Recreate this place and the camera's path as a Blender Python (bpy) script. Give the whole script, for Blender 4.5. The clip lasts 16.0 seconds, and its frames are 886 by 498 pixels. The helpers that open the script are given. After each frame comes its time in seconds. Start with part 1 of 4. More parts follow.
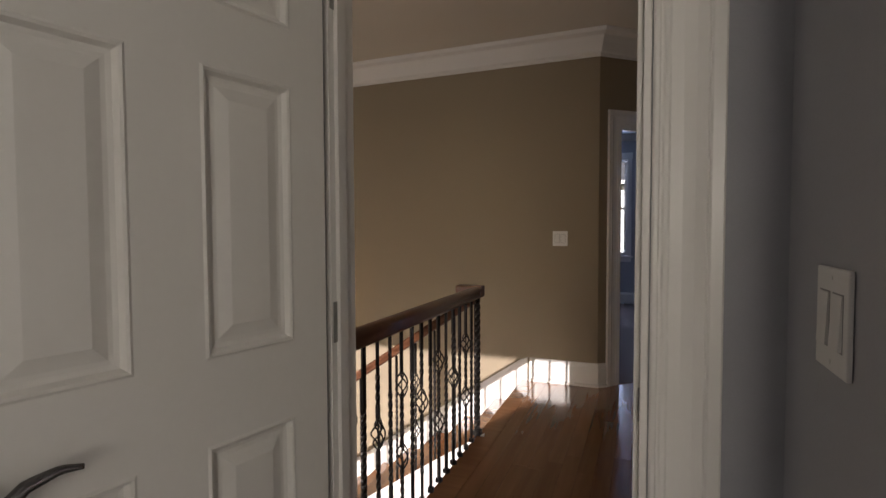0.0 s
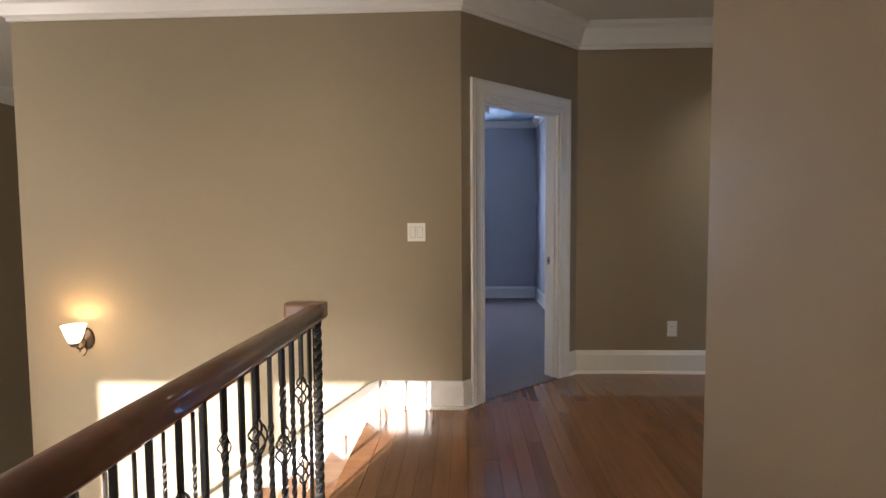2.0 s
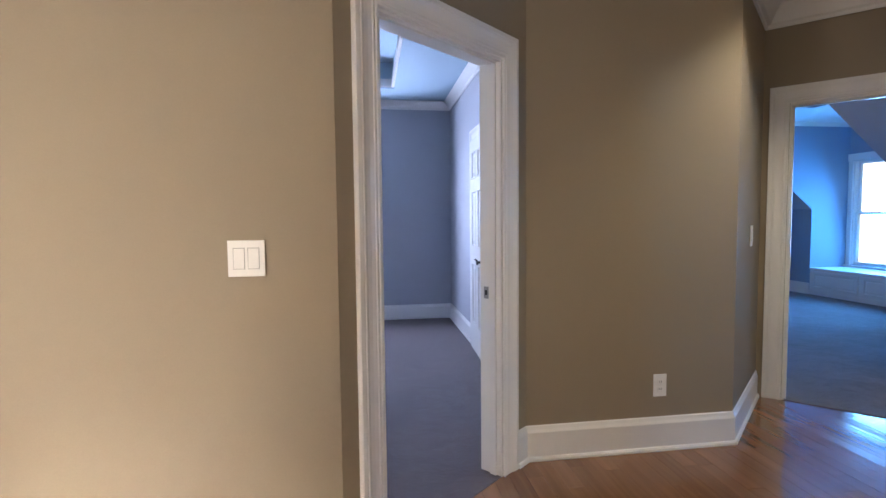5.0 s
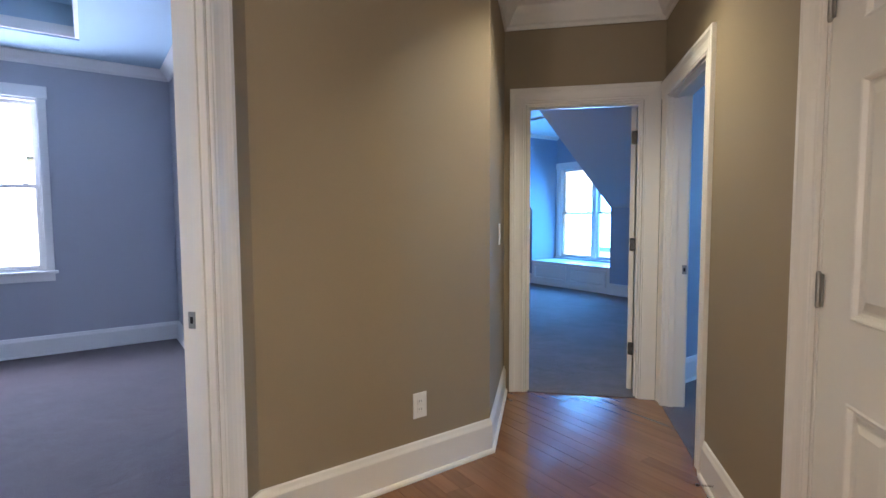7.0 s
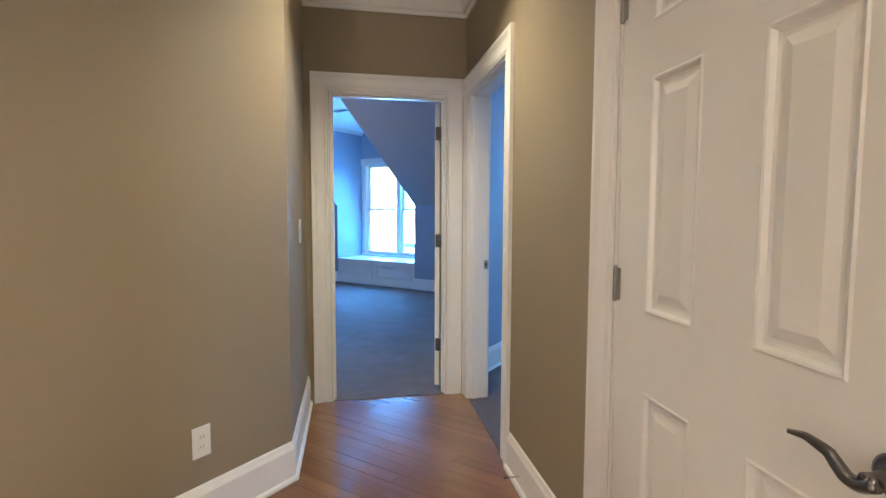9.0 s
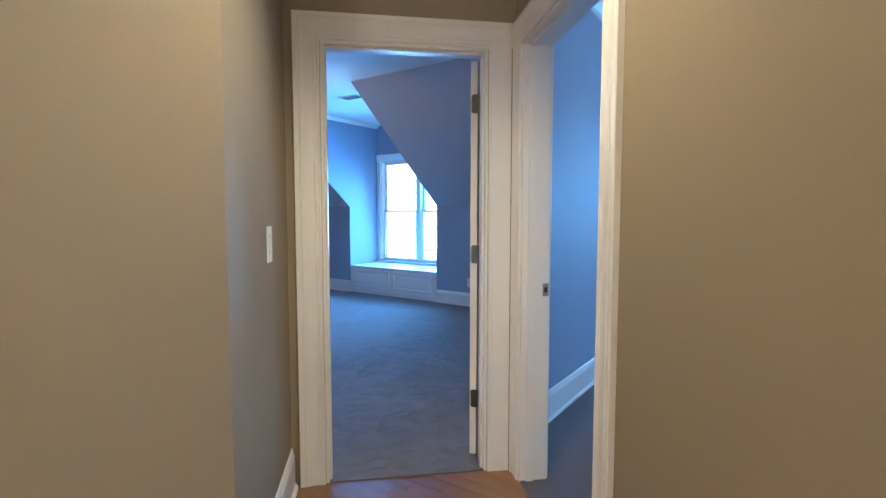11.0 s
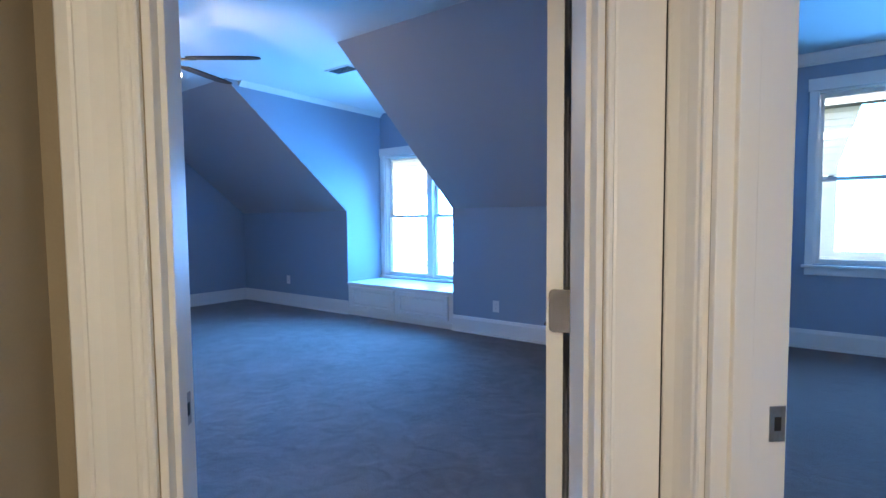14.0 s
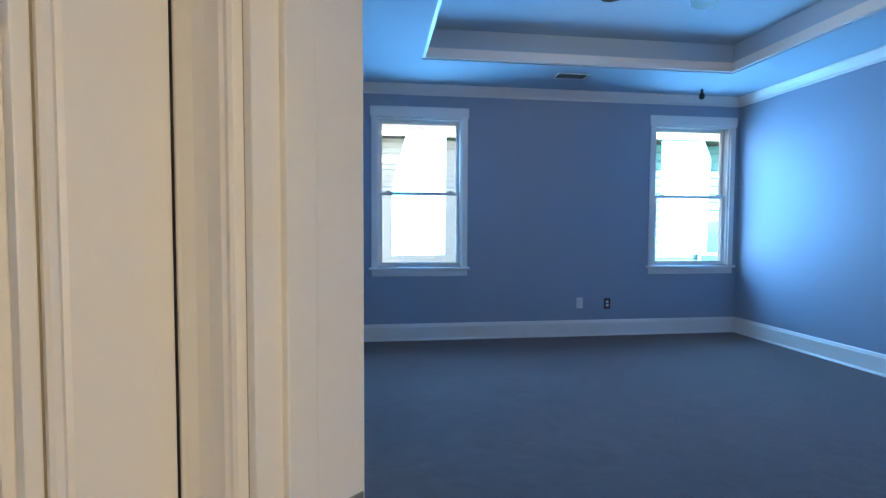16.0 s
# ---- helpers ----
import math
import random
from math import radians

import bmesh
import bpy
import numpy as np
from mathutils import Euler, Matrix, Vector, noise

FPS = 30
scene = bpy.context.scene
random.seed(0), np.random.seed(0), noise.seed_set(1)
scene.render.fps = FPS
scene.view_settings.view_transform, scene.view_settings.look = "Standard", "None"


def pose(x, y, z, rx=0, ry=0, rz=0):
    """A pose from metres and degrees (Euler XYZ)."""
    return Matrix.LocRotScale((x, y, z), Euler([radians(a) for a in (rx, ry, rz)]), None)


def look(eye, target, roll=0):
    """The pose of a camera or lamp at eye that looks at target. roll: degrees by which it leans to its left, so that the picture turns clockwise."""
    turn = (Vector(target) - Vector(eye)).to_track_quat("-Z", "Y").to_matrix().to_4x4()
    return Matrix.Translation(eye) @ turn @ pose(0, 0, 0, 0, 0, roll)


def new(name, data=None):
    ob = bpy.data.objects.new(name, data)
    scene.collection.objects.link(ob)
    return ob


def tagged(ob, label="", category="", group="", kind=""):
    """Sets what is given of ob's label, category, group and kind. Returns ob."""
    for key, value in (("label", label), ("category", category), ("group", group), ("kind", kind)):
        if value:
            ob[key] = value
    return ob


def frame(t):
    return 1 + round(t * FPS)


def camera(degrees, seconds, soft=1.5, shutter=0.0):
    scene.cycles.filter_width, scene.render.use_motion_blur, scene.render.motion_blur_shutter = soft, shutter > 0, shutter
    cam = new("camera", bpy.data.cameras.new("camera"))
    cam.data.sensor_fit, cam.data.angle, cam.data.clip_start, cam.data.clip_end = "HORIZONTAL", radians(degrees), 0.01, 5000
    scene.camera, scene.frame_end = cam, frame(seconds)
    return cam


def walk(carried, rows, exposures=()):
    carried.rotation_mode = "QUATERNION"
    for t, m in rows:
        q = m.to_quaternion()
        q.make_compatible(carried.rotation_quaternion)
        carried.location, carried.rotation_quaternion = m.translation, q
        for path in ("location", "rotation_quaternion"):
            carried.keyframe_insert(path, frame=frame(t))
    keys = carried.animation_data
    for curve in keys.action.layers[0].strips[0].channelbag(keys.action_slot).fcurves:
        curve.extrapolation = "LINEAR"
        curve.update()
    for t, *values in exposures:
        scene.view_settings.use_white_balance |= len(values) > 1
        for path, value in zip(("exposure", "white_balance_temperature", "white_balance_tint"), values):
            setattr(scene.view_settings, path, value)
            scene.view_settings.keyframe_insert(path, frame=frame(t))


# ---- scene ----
cam = camera(82.92, 16.0)
PATH = [
    (0, (-0.106, 0.561, 1.249), (-0.853, 2.415, 1.167), -0.2),
    (0.5, (-0.224, 0.758, 1.247), (-0.936, 2.625, 1.155), -0.4),
    (1, (-0.309, 0.967, 1.237), (-0.916, 2.870, 1.141), -0.5),
    (1.5, (-0.391, 1.163, 1.236), (-0.769, 3.124, 1.133), -0.4),
    (2, (-0.417, 1.374, 1.242), (-0.506, 3.369, 1.127), -0.4),
    (2.5, (-0.379, 1.627, 1.260), (-0.307, 3.623, 1.149), -0.4),
    (3, (-0.357, 1.894, 1.253), (-0.190, 3.884, 1.147), -0.3),
    (5.5, (-0.302, 3.091, 1.294), (0.068, 5.052, 1.164), -0.8),
    (6, (-0.205, 3.239, 1.273), (0.391, 5.143, 1.144), -0.8),
    (6.5, (-0.098, 3.350, 1.280), (0.785, 5.140, 1.147), -0.5),
    (7, (-0.048, 3.406, 1.280), (1.104, 5.035, 1.147), -0.3),
    (7.5, (-0.016, 3.421, 1.287), (1.397, 4.831, 1.152), -0.1),
    (8, (0.004, 3.443, 1.284), (1.599, 4.642, 1.150), 0.2),
    (8.5, (0.019, 3.482, 1.286), (1.690, 4.572, 1.149), 0.3),
    (9, (0.133, 3.576, 1.271), (1.810, 4.657, 1.124), 0.2),
    (11.5, (1.150, 4.410, 1.274), (2.771, 5.572, 1.134), -0.2),
    (12, (1.357, 4.604, 1.274), (2.968, 5.782, 1.135), -0.4),
    (12.5, (1.574, 4.761, 1.260), (3.174, 5.953, 1.126), -0.3),
    (13, (1.812, 4.888, 1.267), (3.401, 6.095, 1.135), -0.4),
    (13.5, (1.988, 5.027, 1.259), (3.569, 6.246, 1.133), -0.4),
    (14, (2.123, 5.110, 1.264), (3.728, 6.297, 1.146), -0.5),
    (14.5, (2.297, 5.142, 1.280), (4.064, 6.072, 1.162), -0.4),
    (15, (2.445, 5.151, 1.280), (4.353, 5.744, 1.178), -0.1),
    (15.5, (2.512, 5.145, 1.252), (4.501, 5.336, 1.167), -0.0),
    (16, (2.550, 5.124, 1.252), (4.530, 4.860, 1.162), 0.2),
]
EXPOSURES = [(0, 0.36, 6550, 17), (0.5, 0.75, 6500, 16), (1, 1.15, 6400, 15), (1.5, 1.60, 6450, 14), (2, 1.88, 6350, 12), (2.5, 2.12, 6200, 12), (3, 2.28, 6100, 11), (5.5, 2.65, 6000, 16), (7, 2.85, 6150, 13), (9, 3.20, 6300, 12), (11.5, 3.20, 6400, 12), (12.5, 3.40, 6300, 15), (14, 3.15, 6300, 13), (14.5, 3.18, 6320, 11), (16, 2.95, 6850, 13)]
walk(cam, [(t, look(eye, target, roll)) for t, eye, target, roll in PATH], EXPOSURES)


# ---- light ----
world = bpy.data.worlds.new("World")
scene.world = world
world.use_nodes = True
_nt = world.node_tree
_sky = _nt.nodes.new("ShaderNodeTexSky")
_sky.sky_type = "NISHITA"
_sky.sun_disc = False
SUN = Vector((0.30, 0.90, -0.31)).normalized()
_sky.sun_elevation = math.asin(-SUN.z)
_sky.sun_rotation = math.atan2(-SUN.x, -SUN.y)
_nt.links.new(_sky.outputs[0], _nt.nodes["Background"].inputs[0])
_nt.nodes["Background"].inputs[1].default_value = 0.09

sun_data = bpy.data.lights.new("sun", "SUN")
sun_data.energy, sun_data.angle, sun_data.color = 5.0, radians(0.5), (1.0, 0.96, 0.92)
sun = new("sun", sun_data)
sun.rotation_mode = "QUATERNION"
sun.rotation_quaternion = SUN.to_track_quat("-Z", "Y")


def area_lamp(name, eye, target, sx, sy, power, colour, spread=180):
    d = bpy.data.lights.new(name, "AREA")
    d.shape, d.size, d.size_y, d.energy, d.color = "RECTANGLE", sx, sy, power, colour
    d.spread = radians(spread)
    o = new(name, d)
    m = look(eye, target)
    o.location = m.translation
    o.rotation_mode = "QUATERNION"
    o.rotation_quaternion = m.to_quaternion()
    return o


def point_lamp(name, at, power, colour, radius=0.05):
    d = bpy.data.lights.new(name, "POINT")
    d.energy, d.color, d.shadow_soft_size = power, colour, radius
    o = new(name, d)
    o.location = at
    return o


def spot_lamp(name, at, power, colour, degrees, blend=0.6, radius=0.04):
    d = bpy.data.lights.new(name, "SPOT")
    d.energy, d.color, d.spot_size, d.spot_blend, d.shadow_soft_size = power, colour, radians(degrees), blend, radius
    o = new(name, d)
    o.location = at
    return o


SKYBLUE = (0.085, 0.40, 1.0)
SKYCYAN = (0.13, 0.47, 1.0)
area_lamp("skylight_dormer", (7.56, 9.22, 1.32), (4.0, 8.6, 0.6), 1.3, 1.3, 19, SKYBLUE, 140)
area_lamp("skylight_east_a", (8.13, 4.65, 1.6), (5.0, 4.3, 1.5), 0.6, 1.34, 5.0, SKYCYAN, 140)
area_lamp("skylight_east_b", (8.13, 1.47, 1.6), (5.0, 1.7, 1.5), 0.6, 1.34, 6.0, SKYCYAN, 150)
area_lamp("skylight_north", (-0.84, 9.47, 1.57), (-0.6, 6.0, 1.4), 0.7, 1.3, 13.5, (0.58, 0.69, 1.0))
area_lamp("skylight_foyer", (-3.85, -1.62, -0.6), (-3.0, 4.6, -0.9), 2.2, 3.0, 10, (0.94, 0.94, 1.0))
area_lamp("skylight_bedroom", (0.77, -2.1, 1.6), (0.0, 1.5, 1.2), 1.1, 1.3, 13, (1.0, 0.95, 0.82))
WARM = (1.0, 0.88, 0.70)
spot_lamp("downlight_lamp", (1.95, 4.98, 2.70), 12.5, (1.0, 0.90, 0.64), 118, 0.8, 0.08)
# This second downlight is unseen, added to brighten the landing.
spot_lamp("downlight_lamp", (0.35, 3.75, 2.70), 1.2, WARM, 150, 0.8, 0.08)
point_lamp("sconce_lamp", (-2.97, 4.49, 0.55), 1.3, (1.0, 0.62, 0.28), 0.04)
point_lamp("fan_lamp", (3.78, 8.72, 2.13), 1.3, (1.0, 0.85, 0.65), 0.07)
point_lamp("fan_lamp", (5.32, 3.19, 2.45), 1.2, (1.0, 0.85, 0.65), 0.07)
# No fixture here: unseen fill added for the hall's side wall and closet door.
point_lamp("foyer_fill", (-5.0, 2.4, 1.5), 25, (1.0, 0.94, 0.90), 0.3)


# ---- materials ----
def nodes_of(name):
    m = bpy.data.materials.new(name)
    m.use_nodes = True
    nt = m.node_tree
    return m, nt, nt.nodes["Principled BSDF"]


def add(nt, kind, **values):
    n = nt.nodes.new(kind)
    for k, v in values.items():
        n.inputs[k].default_value = v
    return n


def surface(name, a, b, rough=0.5, big=1.2, fine=60.0, bump=0.05, metal=0.0, stretch=(1, 1, 1), rough_spread=0.08, dist=0.002):
    """Two colours mixed by large and fine noise, with a fine relief."""
    m, nt, p = nodes_of(name)
    tc = add(nt, "ShaderNodeTexCoord")
    mp = add(nt, "ShaderNodeMapping")
    mp.inputs["Scale"].default_value = stretch
    nt.links.new(tc.outputs["Object"], mp.inputs["Vector"])
    n1 = add(nt, "ShaderNodeTexNoise", Scale=big, Detail=4.0)
    n2 = add(nt, "ShaderNodeTexNoise", Scale=fine, Detail=3.0)
    for n in (n1, n2):
        nt.links.new(mp.outputs[0], n.inputs["Vector"])
    mix = add(nt, "ShaderNodeMath")
    mix.operation = "MULTIPLY_ADD"
    mix.inputs[1].default_value = 0.35
    nt.links.new(n2.outputs["Fac"], mix.inputs[0])
    sc = add(nt, "ShaderNodeMath")
    sc.operation = "MULTIPLY"
    sc.inputs[1].default_value = 0.65
    nt.links.new(n1.outputs["Fac"], sc.inputs[0])
    nt.links.new(sc.outputs[0], mix.inputs[2])
    ramp = add(nt, "ShaderNodeValToRGB")
    ramp.color_ramp.elements[0].position, ramp.color_ramp.elements[1].position = 0.35, 0.65
    ramp.color_ramp.elements[0].color, ramp.color_ramp.elements[1].color = (*a, 1), (*b, 1)
    nt.links.new(mix.outputs[0], ramp.inputs[0])
    nt.links.new(ramp.outputs[0], p.inputs["Base Color"])
    rr = add(nt, "ShaderNodeMapRange")
    rr.inputs["To Min"].default_value, rr.inputs["To Max"].default_value = max(0.02, rough - rough_spread), min(1, rough + rough_spread)
    nt.links.new(n1.outputs["Fac"], rr.inputs["Value"])
    nt.links.new(rr.outputs[0], p.inputs["Roughness"])
    p.inputs["Metallic"].default_value = metal
    if bump:
        bn = add(nt, "ShaderNodeBump", Strength=bump, Distance=dist)
        nt.links.new(n2.outputs["Fac"], bn.inputs["Height"])
        nt.links.new(bn.outputs[0], p.inputs["Normal"])
    return m


def glow(name, colour, strength):
    m, nt, p = nodes_of(name)
    p.inputs["Base Color"].default_value = (0.8, 0.78, 0.72, 1)
    p.inputs["Emission Color"].default_value = (*colour, 1)
    p.inputs["Emission Strength"].default_value = strength
    return m


def glass_mat(name):
    m, nt, p = nodes_of(name)
    p.inputs["Base Color"].default_value = (0.97, 0.99, 1.0, 1)
    p.inputs["Roughness"].default_value = 0.01
    p.inputs["Transmission Weight"].default_value = 1.0
    p.inputs["IOR"].default_value = 1.05
    return m


def oak(name, dark, light, rough):
    """Boards: each object has its own shade; grain runs along the object's x."""
    m, nt, p = nodes_of(name)
    tc = add(nt, "ShaderNodeTexCoord")
    info = add(nt, "ShaderNodeObjectInfo")
    mp = add(nt, "ShaderNodeMapping")
    mp.inputs["Scale"].default_value = (1.5, 26.0, 26.0)
    off = add(nt, "ShaderNodeVectorMath")
    off.operation = "SCALE"
    cmb = add(nt, "ShaderNodeCombineXYZ")
    for k in range(3):
        nt.links.new(info.outputs["Random"], cmb.inputs[k])
    nt.links.new(cmb.outputs[0], off.inputs[0])
    off.inputs["Scale"].default_value = 37.0
    nt.links.new(off.outputs[0], mp.inputs["Location"])
    nt.links.new(tc.outputs["Object"], mp.inputs["Vector"])
    n1 = add(nt, "ShaderNodeTexNoise", Scale=1.0, Detail=5.0, Distortion=0.6)
    nt.links.new(mp.outputs[0], n1.inputs["Vector"])
    avg = add(nt, "ShaderNodeMath")
    avg.operation = "MULTIPLY_ADD"
    avg.inputs[1].default_value = 0.32
    nt.links.new(info.outputs["Random"], avg.inputs[0])
    half = add(nt, "ShaderNodeMath")
    half.operation = "MULTIPLY"
    half.inputs[1].default_value = 0.68
    nt.links.new(n1.outputs["Fac"], half.inputs[0])
    nt.links.new(half.outputs[0], avg.inputs[2])
    ramp = add(nt, "ShaderNodeValToRGB")
    ramp.color_ramp.elements[0].position, ramp.color_ramp.elements[1].position = 0.15, 0.8
    ramp.color_ramp.elements[0].color, ramp.color_ramp.elements[1].color = (*dark, 1), (*light, 1)
    nt.links.new(avg.outputs[0], ramp.inputs[0])
    nt.links.new(ramp.outputs[0], p.inputs["Base Color"])
    rr = add(nt, "ShaderNodeMapRange")
    rr.inputs["To Min"].default_value, rr.inputs["To Max"].default_value = rough - 0.05, rough + 0.1
    nt.links.new(n1.outputs["Fac"], rr.inputs["Value"])
    nt.links.new(rr.outputs[0], p.inputs["Roughness"])
    p.inputs["Coat Weight"].default_value = 0.6
    p.inputs["Coat Roughness"].default_value = 0.055
    bn = add(nt, "ShaderNodeBump", Strength=0.08, Distance=0.001)
    nt.links.new(n1.outputs["Fac"], bn.inputs["Height"])
    nt.links.new(bn.outputs[0], p.inputs["Normal"])
    return m


TAN = surface("tan_wall_paint", (0.28, 0.222, 0.146), (0.305, 0.242, 0.160), 0.62, 0.8, 220, 0.06)
GREY = surface("grey_blue_wall_paint", (0.385, 0.385, 0.41), (0.415, 0.415, 0.44), 0.65, 0.8, 220, 0.06)
BLUE = surface("blue_wall_paint", (0.265, 0.335, 0.42), (0.29, 0.36, 0.445), 0.62, 0.8, 220, 0.06)
CEIL = surface("ceiling_paint", (0.62, 0.57, 0.48), (0.66, 0.61, 0.52), 0.8, 0.7, 150, 0.08)
# White ceilings; the blue of the windows' sky light is put into the colour.
SKYCEIL = surface("sky_tinted_white_ceiling", (0.38, 0.50, 0.58), (0.41, 0.53, 0.61), 0.8, 0.7, 150, 0.08)
SLOPE = surface("grey_slope_paint", (0.42, 0.425, 0.455), (0.45, 0.455, 0.485), 0.7, 0.8, 200, 0.06)
WCEIL = surface("white_ceiling_paint", (0.74, 0.74, 0.73), (0.78, 0.78, 0.77), 0.8, 0.7, 150, 0.08)
TRIM = surface("white_gloss_trim_paint", (0.765, 0.735, 0.685), (0.785, 0.755, 0.705), 0.30, 1.5, 90, 0.04, rough_spread=0.015)
DOORM = surface("cream_door_paint", (0.735, 0.71, 0.65), (0.76, 0.735, 0.675), 0.33, 1.5, 70, 0.05, rough_spread=0.02)


def carpet(name, low, high, dent=0.7):
    """Cut pile: fine tufts, hand-sized dents and paler trodden patches."""
    m, nt, p = nodes_of(name)
    tc = add(nt, "ShaderNodeTexCoord")
    tufts = add(nt, "ShaderNodeTexNoise", Scale=170.0, Detail=3.0)
    dents = add(nt, "ShaderNodeTexNoise", Scale=7.0, Detail=5.0, Distortion=0.8)
    patches = add(nt, "ShaderNodeTexNoise", Scale=1.1, Detail=4.0)
    for n in (tufts, dents, patches):
        nt.links.new(tc.outputs["Object"], n.inputs["Vector"])
    s1 = add(nt, "ShaderNodeMath")
    s1.operation = "MULTIPLY_ADD"
    s1.inputs[1].default_value = 0.5
    nt.links.new(dents.outputs["Fac"], s1.inputs[0])
    s0 = add(nt, "ShaderNodeMath")
    s0.operation = "MULTIPLY"
    s0.inputs[1].default_value = 0.5
    nt.links.new(patches.outputs["Fac"], s0.inputs[0])
    nt.links.new(s0.outputs[0], s1.inputs[2])
    s2 = add(nt, "ShaderNodeMath")
    s2.operation = "MULTIPLY_ADD"
    s2.inputs[1].default_value = 0.25
    nt.links.new(tufts.outputs["Fac"], s2.inputs[0])
    nt.links.new(s1.outputs[0], s2.inputs[2])
    ramp = add(nt, "ShaderNodeValToRGB")
    ramp.color_ramp.elements[0].position, ramp.color_ramp.elements[1].position = 0.48, 0.78
    ramp.color_ramp.elements[0].color, ramp.color_ramp.elements[1].color = (*low, 1), (*high, 1)
    nt.links.new(s2.outputs[0], ramp.inputs[0])
    nt.links.new(ramp.outputs[0], p.inputs["Base Color"])
    p.inputs["Roughness"].default_value = 0.95
    p.inputs["Sheen Weight"].default_value = 0.25
    b1 = add(nt, "ShaderNodeBump", Strength=dent, Distance=0.03)
    nt.links.new(dents.outputs["Fac"], b1.inputs["Height"])
    b2 = add(nt, "ShaderNodeBump", Strength=0.8, Distance=0.008)
    nt.links.new(tufts.outputs["Fac"], b2.inputs["Height"])
    nt.links.new(b1.outputs[0], b2.inputs["Normal"])
    nt.links.new(b2.outputs[0], p.inputs["Normal"])
    return m


CARPET = carpet("grey_carpet_pile", (0.085, 0.073, 0.075), (0.165, 0.144, 0.147), 0.45)
CARPET_B = carpet("brown_grey_carpet_pile", (0.058, 0.036, 0.033), (0.090, 0.056, 0.051), 0.3)
# The foyer floor is unseen; kept pale to bounce sun up the stair wall.
BOUNCE_FLOOR = surface("pale_bounce_floor", (0.58, 0.54, 0.48), (0.64, 0.60, 0.54), 0.35, 1.4, 20, 0.05)
OAK = oak("oak_floor_board", (0.150, 0.062, 0.026), (0.280, 0.126, 0.053), 0.17)
RAILW = oak("stained_oak_rail", (0.10, 0.036, 0.016), (0.19, 0.075, 0.032), 0.36)
IRON = surface("dark_wrought_iron", (0.018, 0.016, 0.015), (0.035, 0.03, 0.027), 0.45, 8, 90, 0.2, metal=0.6)
STEEL = surface("brushed_nickel", (0.26, 0.25, 0.235), (0.36, 0.35, 0.33), 0.36, 6, 120, 0.05, metal=0.75)
LEVER = surface("dark_brushed_metal", (0.11, 0.104, 0.098), (0.18, 0.17, 0.16), 0.24, 6, 120, 0.05, metal=0.85)
PLASTIC = surface("white_switch_plastic", (0.76, 0.74, 0.70), (0.80, 0.78, 0.74), 0.35, 5, 80, 0.0)
BRONZE = surface("aged_bronze", (0.06, 0.045, 0.035), (0.12, 0.09, 0.065), 0.38, 8, 90, 0.1, metal=0.9)
DARK = surface("dark_gap", (0.012, 0.011, 0.010), (0.02, 0.018, 0.016), 0.9, 4, 40, 0.0)
FANM = surface("fan_blade_walnut", (0.014, 0.010, 0.009), (0.026, 0.018, 0.015), 0.5, 4, 60, 0.05, stretch=(1, 8, 8))
GLASS = glass_mat("window_glass")
LAMPG = glow("lit_frosted_glass", (1.0, 0.80, 0.52), 1.6)
FANG = glow("lit_fan_bowl", (1.0, 0.93, 0.82), 3.0)
CAN = glow("lit_downlight_lens", (1.0, 0.80, 0.5), 2.0)
SIDING = surface("white_lap_siding", (0.72, 0.73, 0.74), (0.78, 0.79, 0.80), 0.6, 1.2, 30, 0.1)
GREYSIDE = surface("blue_grey_lap_siding", (0.10, 0.42, 0.54), (0.13, 0.47, 0.60), 0.6, 1.2, 30, 0.1)
FARPANE = surface("far_window_glass", (0.06, 0.20, 0.28), (0.08, 0.24, 0.32), 0.08, 2, 20, 0.0)
ROOFM = surface("grey_shingle", (0.10, 0.10, 0.11), (0.16, 0.16, 0.17), 0.9, 3, 40, 0.4)
GRASS = surface("lawn", (0.05, 0.09, 0.03), (0.08, 0.12, 0.045), 0.95, 0.6, 12, 0.4)


# ---- mesh helpers ----
def put_mesh(name, bm, mat, parent=None, label="", smooth=False):
    bmesh.ops.recalc_face_normals(bm, faces=bm.faces)
    me = bpy.data.meshes.new(name)
    bm.to_mesh(me)
    bm.free()
    if smooth:
        for f in me.polygons:
            f.use_smooth = True
    me.materials.append(mat)
    o = new(name, me)
    if parent is not None:
        o.parent = parent
    if label:
        o["label"] = label
    return o


def part(name, bm, mat, parent, label="", smooth=False):
    return put_mesh(name, bm, mat, parent, label, smooth)


def thing(name, m, label, category, group="", kind=""):
    o = new(name)
    o.empty_display_size = 0.05
    o.matrix_basis = m
    return tagged(o, label, category, group, kind)


def box(bm, x0, y0, z0, x1, y1, z1, bev=0.0):
    vs = [bm.verts.new(v) for v in ((x0, y0, z0), (x1, y0, z0), (x1, y1, z0), (x0, y1, z0), (x0, y0, z1), (x1, y0, z1), (x1, y1, z1), (x0, y1, z1))]
    fs = [bm.faces.new([vs[i] for i in q]) for q in ((3, 2, 1, 0), (4, 5, 6, 7), (0, 1, 5, 4), (1, 2, 6, 5), (2, 3, 7, 6), (3, 0, 4, 7))]
    if bev:
        es = {e for f in fs for e in f.edges}
        bmesh.ops.bevel(bm, geom=list(es), offset=bev, segments=2, profile=0.6, affect="EDGES")
    return vs


def boxed(x0, y0, z0, x1, y1, z1, bev=0.0):
    bm = bmesh.new()
    box(bm, x0, y0, z0, x1, y1, z1, bev)
    return bm


